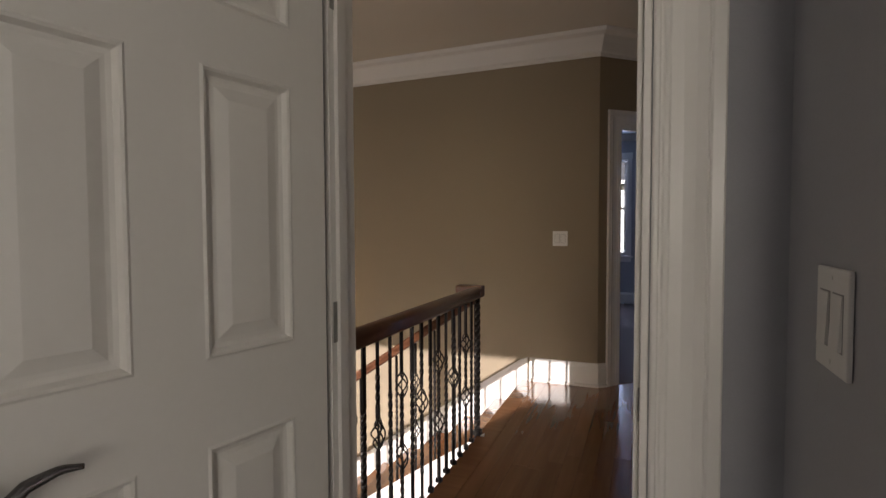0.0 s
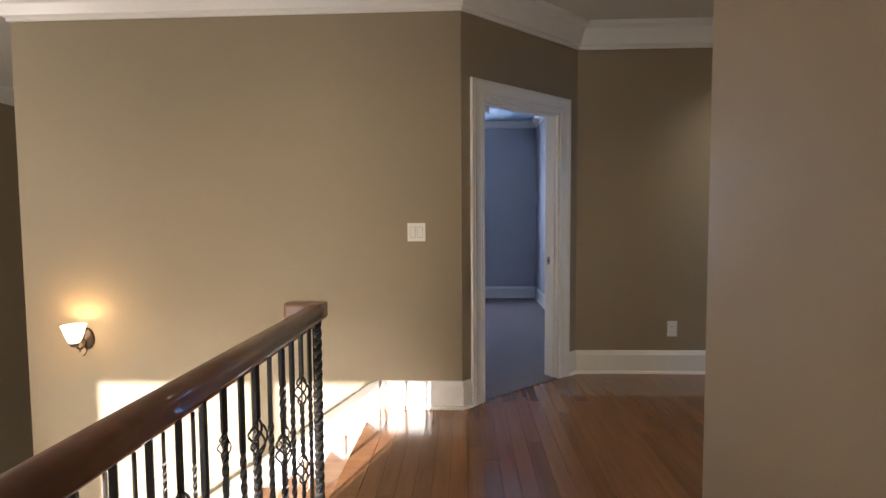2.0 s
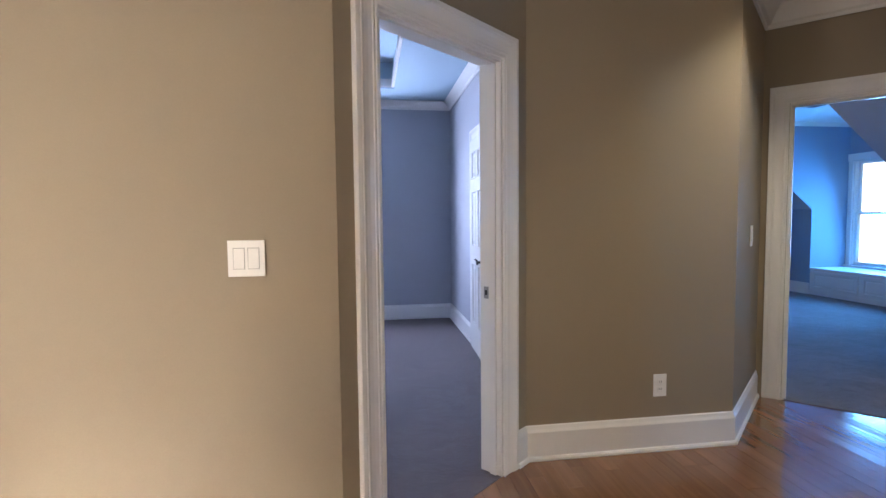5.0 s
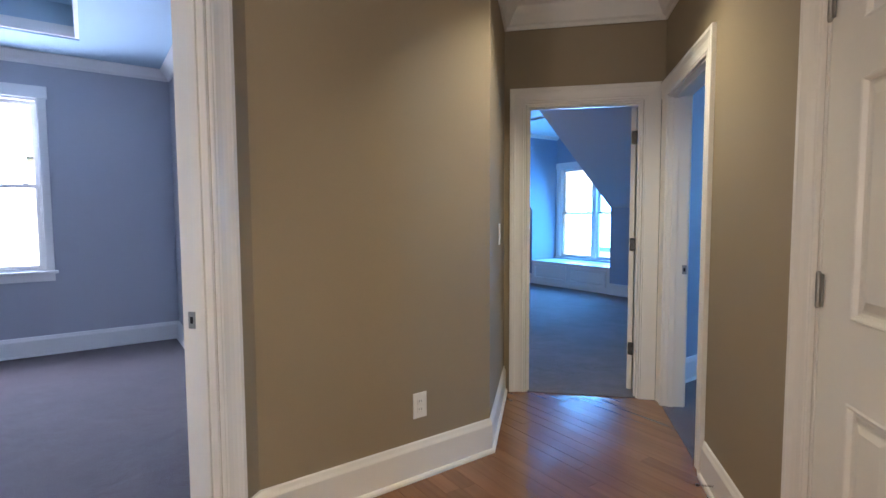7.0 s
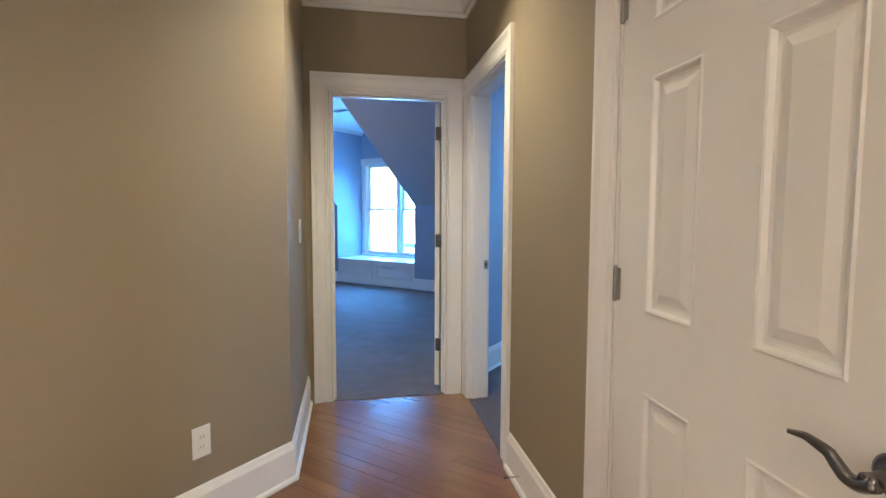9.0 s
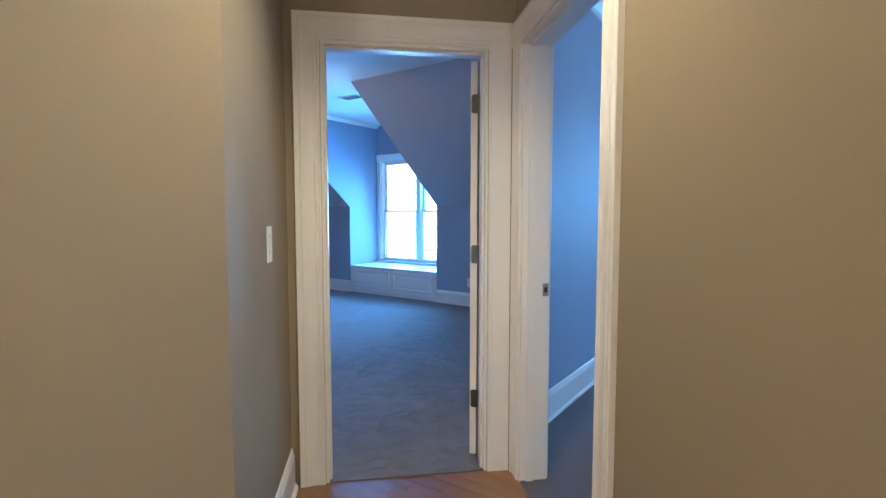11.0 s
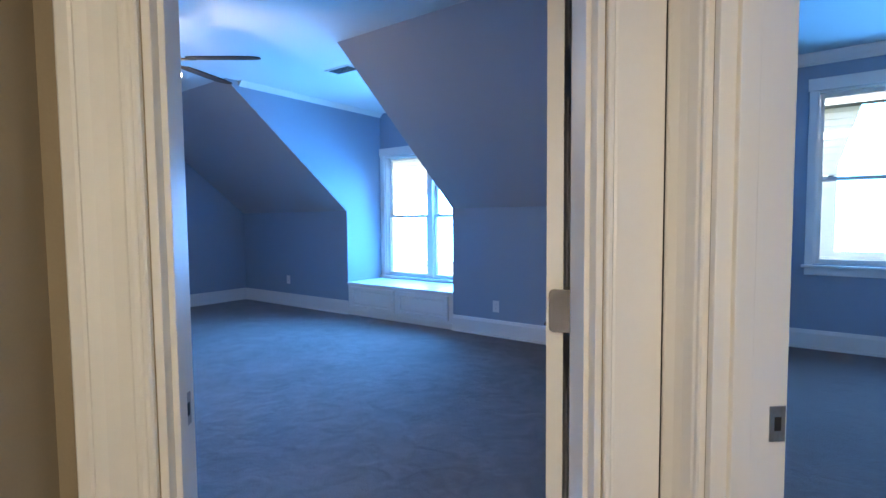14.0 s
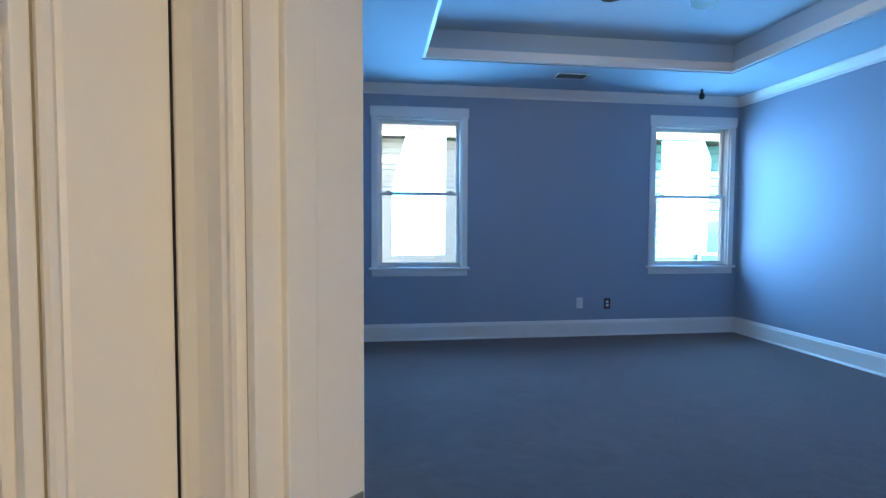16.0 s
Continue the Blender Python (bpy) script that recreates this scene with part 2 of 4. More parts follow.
def prism(bm, pts, z0, z1):
    lo = [bm.verts.new((x, y, z0)) for x, y in pts]
    hi = [bm.verts.new((x, y, z1)) for x, y in pts]
    bm.faces.new(lo[::-1]), bm.faces.new(hi)
    n = len(pts)
    for i in range(n):
        bm.faces.new((lo[i], lo[(i + 1) % n], hi[(i + 1) % n], hi[i]))


def loft(bm, rings, closed=True, caps=True):
    """Rings of points joined one to the next."""
    vv = [[bm.verts.new(p) for p in r] for r in rings]
    n = len(rings[0])
    for a, b in zip(vv, vv[1:]):
        for i in range(n if closed else n - 1):
            bm.faces.new((a[i], a[(i + 1) % n], b[(i + 1) % n], b[i]))
    if caps:
        bm.faces.new(vv[0][::-1]), bm.faces.new(vv[-1])


def lathe(bm, prof, n=20, at=(0, 0, 0)):
    rings = [[(at[0] + r * math.cos(2 * math.pi * k / n), at[1] + r * math.sin(2 * math.pi * k / n), at[2] + z) for k in range(n)] for r, z in prof]
    loft(bm, rings)


def tube(bm, pts, r, n=8):
    """A round bar along points; r is one radius or one for each point."""
    rings = []
    for i, p in enumerate(pts):
        a, b = Vector(pts[max(0, i - 1)]), Vector(pts[min(len(pts) - 1, i + 1)])
        d = (b - a).normalized()
        up = Vector((0, 0, 1)) if abs(d.z) < 0.9 else Vector((1, 0, 0))
        s = d.cross(up).normalized()
        u = s.cross(d)
        rr = r[i] if isinstance(r, (list, tuple)) else r
        rings.append([tuple(Vector(p) + rr * (math.cos(2 * math.pi * k / n) * s + math.sin(2 * math.pi * k / n) * u)) for k in range(n)])
    loft(bm, rings)


def edge_frame(a, b):
    """Pose at a, x along a to b, y to the left of it (into the room for a plan drawn anticlockwise)."""
    return pose(a[0], a[1], 0, 0, 0, math.degrees(math.atan2(b[1] - a[1], b[0] - a[0])))


def offset_corners(poly, t):
    """The plan moved outwards by t, corner by corner."""
    out, n = [], len(poly)
    for i in range(n):
        p0, p1, p2 = Vector(poly[i - 1]), Vector(poly[i]), Vector(poly[(i + 1) % n])
        d1, d2 = (p1 - p0).normalized(), (p2 - p1).normalized()
        n1, n2 = Vector((d1.y, -d1.x)), Vector((d2.y, -d2.x))
        k = (n1 + n2) / (1 + n1.dot(n2))
        out.append((p1.x + k.x * t, p1.y + k.y * t))
    return out


def shell(names, poly, heights, t, mat, openings):
    """Walls round a plan drawn anticlockwise. heights: (z0, z1) or one such pair by edge. openings: edge -> [(u0, u1, z0, z1)]."""
    out, n = offset_corners(poly, t), len(poly)
    for i in range(n):
        a, b, c, d = Vector(poly[i]), Vector(poly[(i + 1) % n]), Vector(out[(i + 1) % n]), Vector(out[i])
        z0, z1 = heights[i] if isinstance(heights, dict) else heights
        if z1 <= z0:
            continue
        length, along = (b - a).length, (b - a).normalized()
        away = Vector((along.y, -along.x)) * t
        bm = bmesh.new()

        def piece(u0, u1, lo, hi):
            if u1 - u0 < 1e-4 or hi - lo < 1e-4:
                return
            p, q = a + along * u0, a + along * u1
            r = c if u1 > length - 1e-4 else q + away
            s = d if u0 < 1e-4 else p + away
            prism(bm, [tuple(p), tuple(s), tuple(r), tuple(q)], lo, hi)

        u = 0.0
        for u0, u1, lo, hi in sorted(openings.get(i, [])):
            piece(u, u0, z0, z1)
            piece(u0, u1, z0, lo)
            piece(u0, u1, hi, z1)
            u = u1
        piece(u, length, z0, z1)
        tagged(put_mesh(names[i] if isinstance(names, (list, tuple)) else names, bm, mat), kind="structure")


def run(name, poly, prof, mat, skip=(), gaps={}, closed=True):
    """A moulding along the walls of a plan. prof: points (into the room, z). gaps: edge -> [(u0, u1)]."""
    n = len(poly)
    for i in range(n):
        if i in skip:
            continue
        a, b = Vector(poly[i]), Vector(poly[(i + 1) % n])
        length, along = (b - a).length, (b - a).normalized()
        left = Vector((-along.y, along.x))

        def mitre(j):
            p0, p1, p2 = Vector(poly[j - 1]), Vector(poly[j % n]), Vector(poly[(j + 1) % n])
            d1, d2 = (p1 - p0).normalized(), (p2 - p1).normalized()
            m1, m2 = Vector((-d1.y, d1.x)), Vector((-d2.y, d2.x))
            return (m1 + m2) / (1 + m1.dot(m2))

        u, cuts = 0.0, sorted(gaps.get(i, []))
        spans = []
        for g0, g1 in cuts:
            spans.append((u, g0))
            u = g1
        spans.append((u, length))
        for u0, u1 in spans:
            if u1 - u0 < 0.01:
                continue
            k0 = mitre(i) if u0 < 1e-4 else left
            k1 = mitre(i + 1) if u1 > length - 1e-4 else left
            p, q = a + along * u0, a + along * u1
            bm = bmesh.new()
            loft(bm, [[(p.x + k0.x * o, p.y + k0.y * o, z) for o, z in prof], [(q.x + k1.x * o, q.y + k1.y * o, z) for o, z in prof]])
            tagged(put_mesh(name, bm, mat), kind="structure")


BASE = [(0, 0), (0.030, 0), (0.030, 0.012), (0.024, 0.020), (0.016, 0.022), (0.016, 0.150), (0.013, 0.158), (0.010, 0.165), (0.006, 0.180), (0, 0.186)]


def crown_profile(z0, z1):
    d = z1 - z0
    return [(0, z0), (0.014, z0), (0.016, z0 + 0.02), (0.035, z0 + 0.03), (0.045, z0 + 0.05), (0.065, z0 + 0.50 * d), (0.095, z0 + 0.74 * d), (0.125, z1 - 0.035), (0.14, z1 - 0.03), (0.15, z1 - 0.012), (0.15, z1), (0, z1)]


# ---- plan ----
Q = math.sqrt(2.0)
TOP = 2.76          # ceilings
DOOR_H = 2.045
HALL = [(0.160, 1.64), (0.160, 2.592), (3.126, 5.322), (2.388, 6.090), (1.683, 5.425), (0.468, 5.417), (-0.44, 4.62),
        (-3.40, 4.62), (-3.40, 7.5), (-5.5, 7.5), (-5.5, -1.5), (-1.16, -1.5), (-1.16, 1.64)]
LOW = -2.9
EDGE = -0.99        # landing edge above the stair
hall_z = {i: (0, TOP) for i in range(13)}
for i in range(6, 12):
    hall_z[i] = (LOW, TOP)
# door openings of the hall, by edge: (from, to) along it
D4, D3, D2, D1, D0 = (1.121, 1.998), (3.091, 3.916), (0.135, 0.909), (0.221, 1.016), (0.367, 1.062)
FOYER_WIN = (0.45, 2.85, -2.6, 2.36)
shell("wall_hall", HALL, hall_z, 0.06, TAN, {1: [(*D4, 0, DOOR_H), (*D3, 0, DOOR_H)], 2: [(*D2, 0, DOOR_H)], 5: [(*D1, 0, DOOR_H)],
      12: [(*D0, 0, DOOR_H)], 10: [FOYER_WIN]})
CAS = 0.118
run("baseboard_hall", HALL, BASE, TRIM, skip=(2, 7, 8, 9, 10, 11), gaps={1: [(D4[0] - CAS, D4[1] + CAS), (D3[0] - CAS, 9)], 5: [(D1[0] - CAS, D1[1] + CAS)],
    6: [(0.535, 9)], 12: [(0, D0[1] + CAS)]})
HTOP = 2.735
run("crown_moulding_hall", HALL, crown_profile(2.56, HTOP), TRIM)

ROOM_A = [(3.205, 5.422), (3.32, 5.55), (3.82, 5.74), (6.73, 5.74), (6.73, 12.5), (2.10, 12.5), (2.1, 6.58)]
ROOM_B = [(3.411, 5.415), (2.1, 4.206), (2.1, 0.876), (8.0, 0.876), (8.0, 5.415)]
ROOM_C = [(0.694, 5.779), (0.694, 9.31), (-3.2, 9.31), (-3.2, 4.80), (-0.417, 4.8)]
ROOM_D = [(-1.04, 1.54), (-1.04, -2.0), (1.95, -2.0), (1.95, 1.1), (0.115, 1.1), (0.115, 1.54)]

KNEE, KX, DY0, DY1, WX = 1.39, 6.73, 8.38, 10.10, 7.39


def along_edge(p, a, b):
    d = (Vector(b) - Vector(a)).normalized()
    return (Vector(p) - Vector(a)).dot(d)


def facing(edge_a, edge_b, span, poly, i):
    """The span of an opening in one wall, told along the wall behind it."""
    d = (Vector(edge_b) - Vector(edge_a)).normalized()
    us = [along_edge(Vector(edge_a) + d * u, poly[i], poly[(i + 1) % len(poly)]) for u in span]
    return min(us), max(us)


A2 = facing(HALL[2], HALL[3], D2, ROOM_A, 6)
B3 = facing(HALL[1], HALL[2], D3, ROOM_B, 0)
C1 = facing(HALL[5], HALL[6], D1, ROOM_C, 4)
D_0 = facing(HALL[12], HALL[0], D0, ROOM_D, 5)
WB1, WB2, WBZ = (4.19, 5.115), (0.997, 1.938), (0.813, 2.423)
WC, WCZ = (-1.30, -0.375), (0.797, 2.358)

# room behind the end door, with the knee wall and the dormer
shell("wall_attic_room", ROOM_A, (0, TOP), 0.06, BLUE, {6: [(*A2, 0, DOOR_H)], 3: [(DY0 - 5.80, DY1 - 5.68, 0, TOP)]})
shell("wall_east_room", ROOM_B, (0, TOP), 0.06, BLUE, {0: [(*B3, 0, DOOR_H)], 3: [(WB1[0] - 0.876, WB1[1] - 0.876, *WBZ), (WB2[0] - 0.876, WB2[1] - 0.876, *WBZ)]})
CD = (7.06, 7.82)
shell("wall_north_room", ROOM_C, (0, TOP), 0.06, GREY, {4: [(*C1, 0, DOOR_H)], 1: [(0.694 - WC[1], 0.694 - WC[0], *WCZ)]})
shell("wall_bedroom", ROOM_D, (0, TOP), 0.06, GREY, {5: [(*D_0, 0, DOOR_H)], 1: [(1.21, 2.41, 0.9, 2.3)]})
run("baseboard_attic_room", ROOM_A, BASE, TRIM, gaps={6: [(A2[0] - CAS, A2[1] + CAS)], 3: [(DY0 - 5.74, DY1 - 5.74)]})
run("baseboard_east_room", ROOM_B, BASE, TRIM, gaps={0: [(B3[0] - CAS, B3[1] + CAS)]})
run("baseboard_north_room", ROOM_C, BASE, TRIM, gaps={4: [(C1[0] - CAS, C1[1] + CAS)], 0: [(CD[0] - 5.779 - CAS, CD[1] - 5.779 + CAS)]})
run("baseboard_bedroom", ROOM_D, BASE, TRIM, gaps={5: [(D_0[0] - CAS, D_0[1] + CAS)]})
SMALL_CROWN = [(0, 2.66), (0.012, 2.66), (0.02, 2.685), (0.05, 2.71), (0.075, 2.74), (0.085, 2.748), (0.085, TOP), (0, TOP)]
run("crown_moulding_east_room", ROOM_B, SMALL_CROWN, TRIM)
run("crown_moulding_north_room", ROOM_C, SMALL_CROWN, TRIM)

# dormer: two cheeks, the window wall and the sloped ceilings on either side
SLX = 5.08
DORM = (8.43, 10.02, 0.485, 2.155)   # window opening in y and z


def flat(name, pts, z0, z1, mat, kind="structure"):
    bm = bmesh.new()
    prism(bm, pts, z0, z1)
    return tagged(put_mesh(name, bm, mat), kind=kind)


for y0, y1 in ((DY0 - 0.06, DY0), (DY1, DY1 + 0.06)):
    bm = bmesh.new()
    lo = [bm.verts.new((x, y0, z)) for x, z in ((KX, 0.0), (WX, 0.0), (WX, TOP), (SLX, TOP), (KX, KNEE))]
    hi = [bm.verts.new((x, y1, z)) for x, z in ((KX, 0.0), (WX, 0.0), (WX, TOP), (SLX, TOP), (KX, KNEE))]
    bm.faces.new(lo), bm.faces.new(hi)
    for i in range(5):
        bm.faces.new((lo[i], lo[(i + 1) % 5], hi[(i + 1) % 5], hi[i]))
    tagged(put_mesh("wall_dormer_cheek", bm, BLUE), kind="structure")
bm = bmesh.new()
box(bm, WX, DY0 - 0.06, 0, WX + 0.14, DORM[0], TOP)
box(bm, WX, DORM[1], 0, WX + 0.14, DY1 + 0.06, TOP)
box(bm, WX, DORM[0], 0, WX + 0.14, DORM[1], DORM[2])
box(bm, WX, DORM[0], DORM[3], WX + 0.14, DORM[1], TOP)
tagged(put_mesh("wall_dormer", bm, BLUE), kind="structure")
for y0, y1 in ((5.70, DY0 - 0.002), (DY1 + 0.002, 12.56)):
    bm = bmesh.new()
    rings = [[(KX - 0.005, y, KNEE - 0.004), (SLX - 0.01, y, TOP - 0.002), (SLX + 0.08, y, TOP + 0.06), (KX + 0.06, y, KNEE + 0.02)] for y in (y0, y1)]
    loft(bm, rings)
    tagged(put_mesh("ceiling_slope", bm, SLOPE), kind="structure")
for y, s in ((DY0, 1), (DY1, -1)):
    bm = bmesh.new()
    loft(bm, [[(x, y + s * o, z) for o, z in [(0, 2.705), (0.01, 2.705), (0.02, 2.72), (0.05, 2.748), (0.055, TOP), (0, TOP)]] for x in (SLX + 0.14, WX)])
    tagged(put_mesh("crown_moulding_dormer", bm, TRIM), kind="structure")

# floors and ceilings
flat("floor_attic_room", ROOM_A, -0.12, 0.004, CARPET)
flat("floor_dormer", [(KX, DY0), (WX, DY0), (WX, DY1), (KX, DY1)], -0.12, 0.004, CARPET)
flat("floor_east_room", ROOM_B, -0.12, 0.004, CARPET_B)
flat("floor_north_room", ROOM_C, -0.12, 0.004, CARPET_B)
flat("floor_bedroom", ROOM_D, -0.12, 0.004, CARPET)
LAND = [(EDGE, 1.64)] + HALL[:7] + [(EDGE, 4.62)]
flat("floor_landing", LAND, -0.30, -0.016, DARK)
flat("wall_under_landing", [(EDGE, 1.64), (EDGE + 0.06, 1.64), (EDGE + 0.06, 4.62), (EDGE, 4.62)], LOW, -0.30, TAN)
flat("floor_foyer", [(-5.5, -1.5), (EDGE, -1.5), (EDGE, 4.62), (-3.4, 4.62), (-3.4, 7.5), (-5.5, 7.5)], LOW - 0.1, LOW, BOUNCE_FLOOR)
flat("ceiling_hall", offset_corners(HALL, 0.05), HTOP - 0.002, TOP + 0.1, CEIL)
flat("ceiling_bedroom", offset_corners(ROOM_D, 0.05), TOP, TOP + 0.1, WCEIL)
flat("ceiling_attic_room", [(2.0, 5.5), (7.55, 5.5), (7.55, 12.6), (2.0, 12.6)], TOP, TOP + 0.1, WCEIL)


def tray_ceiling(name, poly, x0, y0, x1, y1, up, mat):
    """A flat ceiling with a raised rectangle in it."""
    xs, ys = [p[0] for p in poly], [p[1] for p in poly]
    a0, b0, a1, b1 = min(xs) - 0.05, min(ys) - 0.05, max(xs) + 0.05, max(ys) + 0.05
    bm = bmesh.new()
    for r in ((a0, b0, a1, y0), (a0, y1, a1, b1), (a0, y0, x0, y1), (x1, y0, a1, y1)):
        box(bm, r[0], r[1], TOP, r[2], r[3], TOP + 0.1)
    for r in ((x0 - 0.06, y0 - 0.06, x1 + 0.06, y0), (x0 - 0.06, y1, x1 + 0.06, y1 + 0.06), (x0 - 0.06, y0, x0, y1), (x1, y0, x1 + 0.06, y1)):
        box(bm, r[0], r[1], TOP + 0.1, r[2], r[3], TOP + up)
    box(bm, x0 - 0.06, y0 - 0.06, TOP + up, x1 + 0.06, y1 + 0.06, TOP + up + 0.06)
    tagged(put_mesh(name, bm, mat), kind="structure")
    bm = bmesh.new()
    for r in ((x0, y0, x1, y0 + 0.03), (x0, y1 - 0.03, x1, y1), (x0, y0 + 0.03, x0 + 0.03, y1 - 0.03), (x1 - 0.03, y0 + 0.03, x1, y1 - 0.03)):
        box(bm, r[0], r[1], TOP + 0.012, r[2], r[3], TOP + 0.10)
    tagged(put_mesh("trim_tray", bm, TRIM), kind="structure")


tray_ceiling("ceiling_east_room", ROOM_B, 4.0, 1.64, 7.14, 4.71, 0.28, SKYCEIL)
tray_ceiling("ceiling_north_room", ROOM_C, -2.6, 5.9, -0.04, 8.69, 0.28, SKYCEIL)


# ---- doorways ----
CASING = [(0, 0), (0, 0.010), (0.004, 0.013), (0.010, 0.013), (0.013, 0.010), (0.016, 0.010), (0.020, 0.013), (0.026, 0.0135), (0.030, 0.011), (0.050, 0.0115),
          (0.070, 0.015), (0.081, 0.020), (0.086, 0.022), (0.090, 0.019), (0.094, 0.022), (0.112, 0.022), (0.115, 0.019), (0.115, 0)]
PLAIN = [(0, 0), (0, 0.010), (0.004, 0.013), (0.010, 0.013), (0.013, 0.010), (0.018, 0.012), (0.106, 0.014), (0.108, 0.010), (0.108, 0)]


def casing_set(parent, u0, u1, h, y, d, first=None):
    r = 0.006
    for x, s, prof in ((u0 - r, -1, first or CASING), (u1 + r, 1, CASING)):
        bm = bmesh.new()
        loft(bm, [[(x + s * a, y + d * b, 0.0) for a, b in prof], [(x + s * a, y + d * b, h + r + a) for a, b in prof]])
        part("casing", bm, TRIM, parent)
    bm = bmesh.new()
    prof = CASING
    loft(bm, [[(u0 - r - min(a, first[-1][0] if first else a), y + d * b, h + r + a) for a, b in prof], [(u1 + r + a, y + d * b, h + r + a) for a, b in prof]])
    part("head_casing", bm, TRIM, parent)


def doorway(name, a, b, span, depth, label, stop=0.2, back=True, first=None):
    """Jambs, stops and casings of an opening in the wall from a to b; the wall goes depth back (local -y)."""
    o = thing(name, edge_frame(a, b), label, "doorway", kind="structure")
    u0, u1 = span
    j = 0.014
    for x0, x1 in ((u0, u0 + j), (u1 - j, u1)):
        part("jamb", boxed(x0, -depth - 0.002, 0, x1, 0.002, DOOR_H - j, 0.002), TRIM, o)
    part("head_jamb", boxed(u0, -depth - 0.002, DOOR_H - j, u1, 0.002, DOOR_H, 0.002), TRIM, o)
    s0 = -depth * stop
    for x0, x1 in ((u0 + j, u0 + j + 0.011), (u1 - j - 0.011, u1 - j)):
        part("stop", boxed(x0, s0 - 0.035, 0, x1, s0, DOOR_H - j, 0.002), TRIM, o)
    part("stop", boxed(u0 + j, s0 - 0.035, DOOR_H - j - 0.011, u1 - j, s0, DOOR_H - j, 0.002), TRIM, o)
    casing_set(o, u0 + 0.004, u1 - 0.004, DOOR_H - 0.006, 0.001, 1, first)
    if back:
        casing_set(o, u0 + 0.004, u1 - 0.004, DOOR_H - 0.006, -depth - 0.001, -1)
    return o


GAP = 0.1202
way2 = doorway("door_2", HALL[2], HALL[3], D2, 0.12, "white-painted doorway casing around the open attic room entrance", back=False, first=PLAIN)
way3 = doorway("door_3", HALL[1], HALL[2], D3, 0.13, "white-painted doorway casing around the open east room entrance")
# Solid dark strip that draws the shadow of the crack between the casings.
part("seam_shadow_strip", boxed(0.0222, 0.010, 0, 0.0248, 0.0140, DOOR_H), DARK, way2, "dark strip drawn as the shadow in the seam between two casings")
way1 = doorway("door_1", HALL[5], HALL[6], D1, 0.12, "white-painted doorway casing around the open north room entrance")
way0 = doorway("door_0", HALL[12], HALL[0], D0, 0.10, "white-painted doorway casing of the bedroom with glossy fluted trim", stop=0.47)
way4 = doorway("door_4", HALL[1], HALL[2], D4, 0.12, "white-painted doorway casing around the closed closet door", stop=0.45, back=False)


def strike(parent, x, side, y, z):
    bm = boxed(min(x, x + side * 0.0025), y - 0.014, z - 0.03, max(x, x + side * 0.0025), y + 0.014, z + 0.03, 0.001)
    s = part("strike_plate", bm, STEEL, parent, "brushed nickel strike plate")
    part("latch_hole", boxed(min(x + side * 0.002, x + side * 0.003), y - 0.006, z - 0.012, max(x + side * 0.002, x + side * 0.003), y + 0.006, z + 0.012), DARK, s)


strike(way3, D3[1] - 0.014, -1, -0.114, 0.92)
strike(way1, D1[0] + 0.014, 1, -0.085, 0.92)
strike(way0, D0[1] - 0.014, -1, -0.082, 0.92)
for z in (0.25, 1.03, 1.80):
    part("hinge_leaf", boxed(D0[0] + 0.014, -0.096, z - 0.048, D0[0] + 0.0165, -0.080, z + 0.048, 0.001), STEEL, way0, "nickel hinge leaf let into the jamb")
strike(way2, D2[1] - 0.014, -1, -0.085, 0.92)


# ---- doors ----
def panel_rings(x0, z0, x1, z1, y, s):
    """A raised panel in a recess: rings from the outer edge inwards."""
    rings = []
    for inset, depth in ((0, 0), (0.005, 0.003), (0.010, 0.001), (0.016, -0.009), (0.024, -0.011), (0.032, -0.010), (0.056, -0.002), (0.062, -0.002)):
        rings.append([(x0 + inset, y + s * depth, z0 + inset), (x1 - inset, y + s * depth, z0 + inset), (x1 - inset, y + s * depth, z1 - inset), (x0 + inset, y + s * depth, z1 - inset)])
    return rings


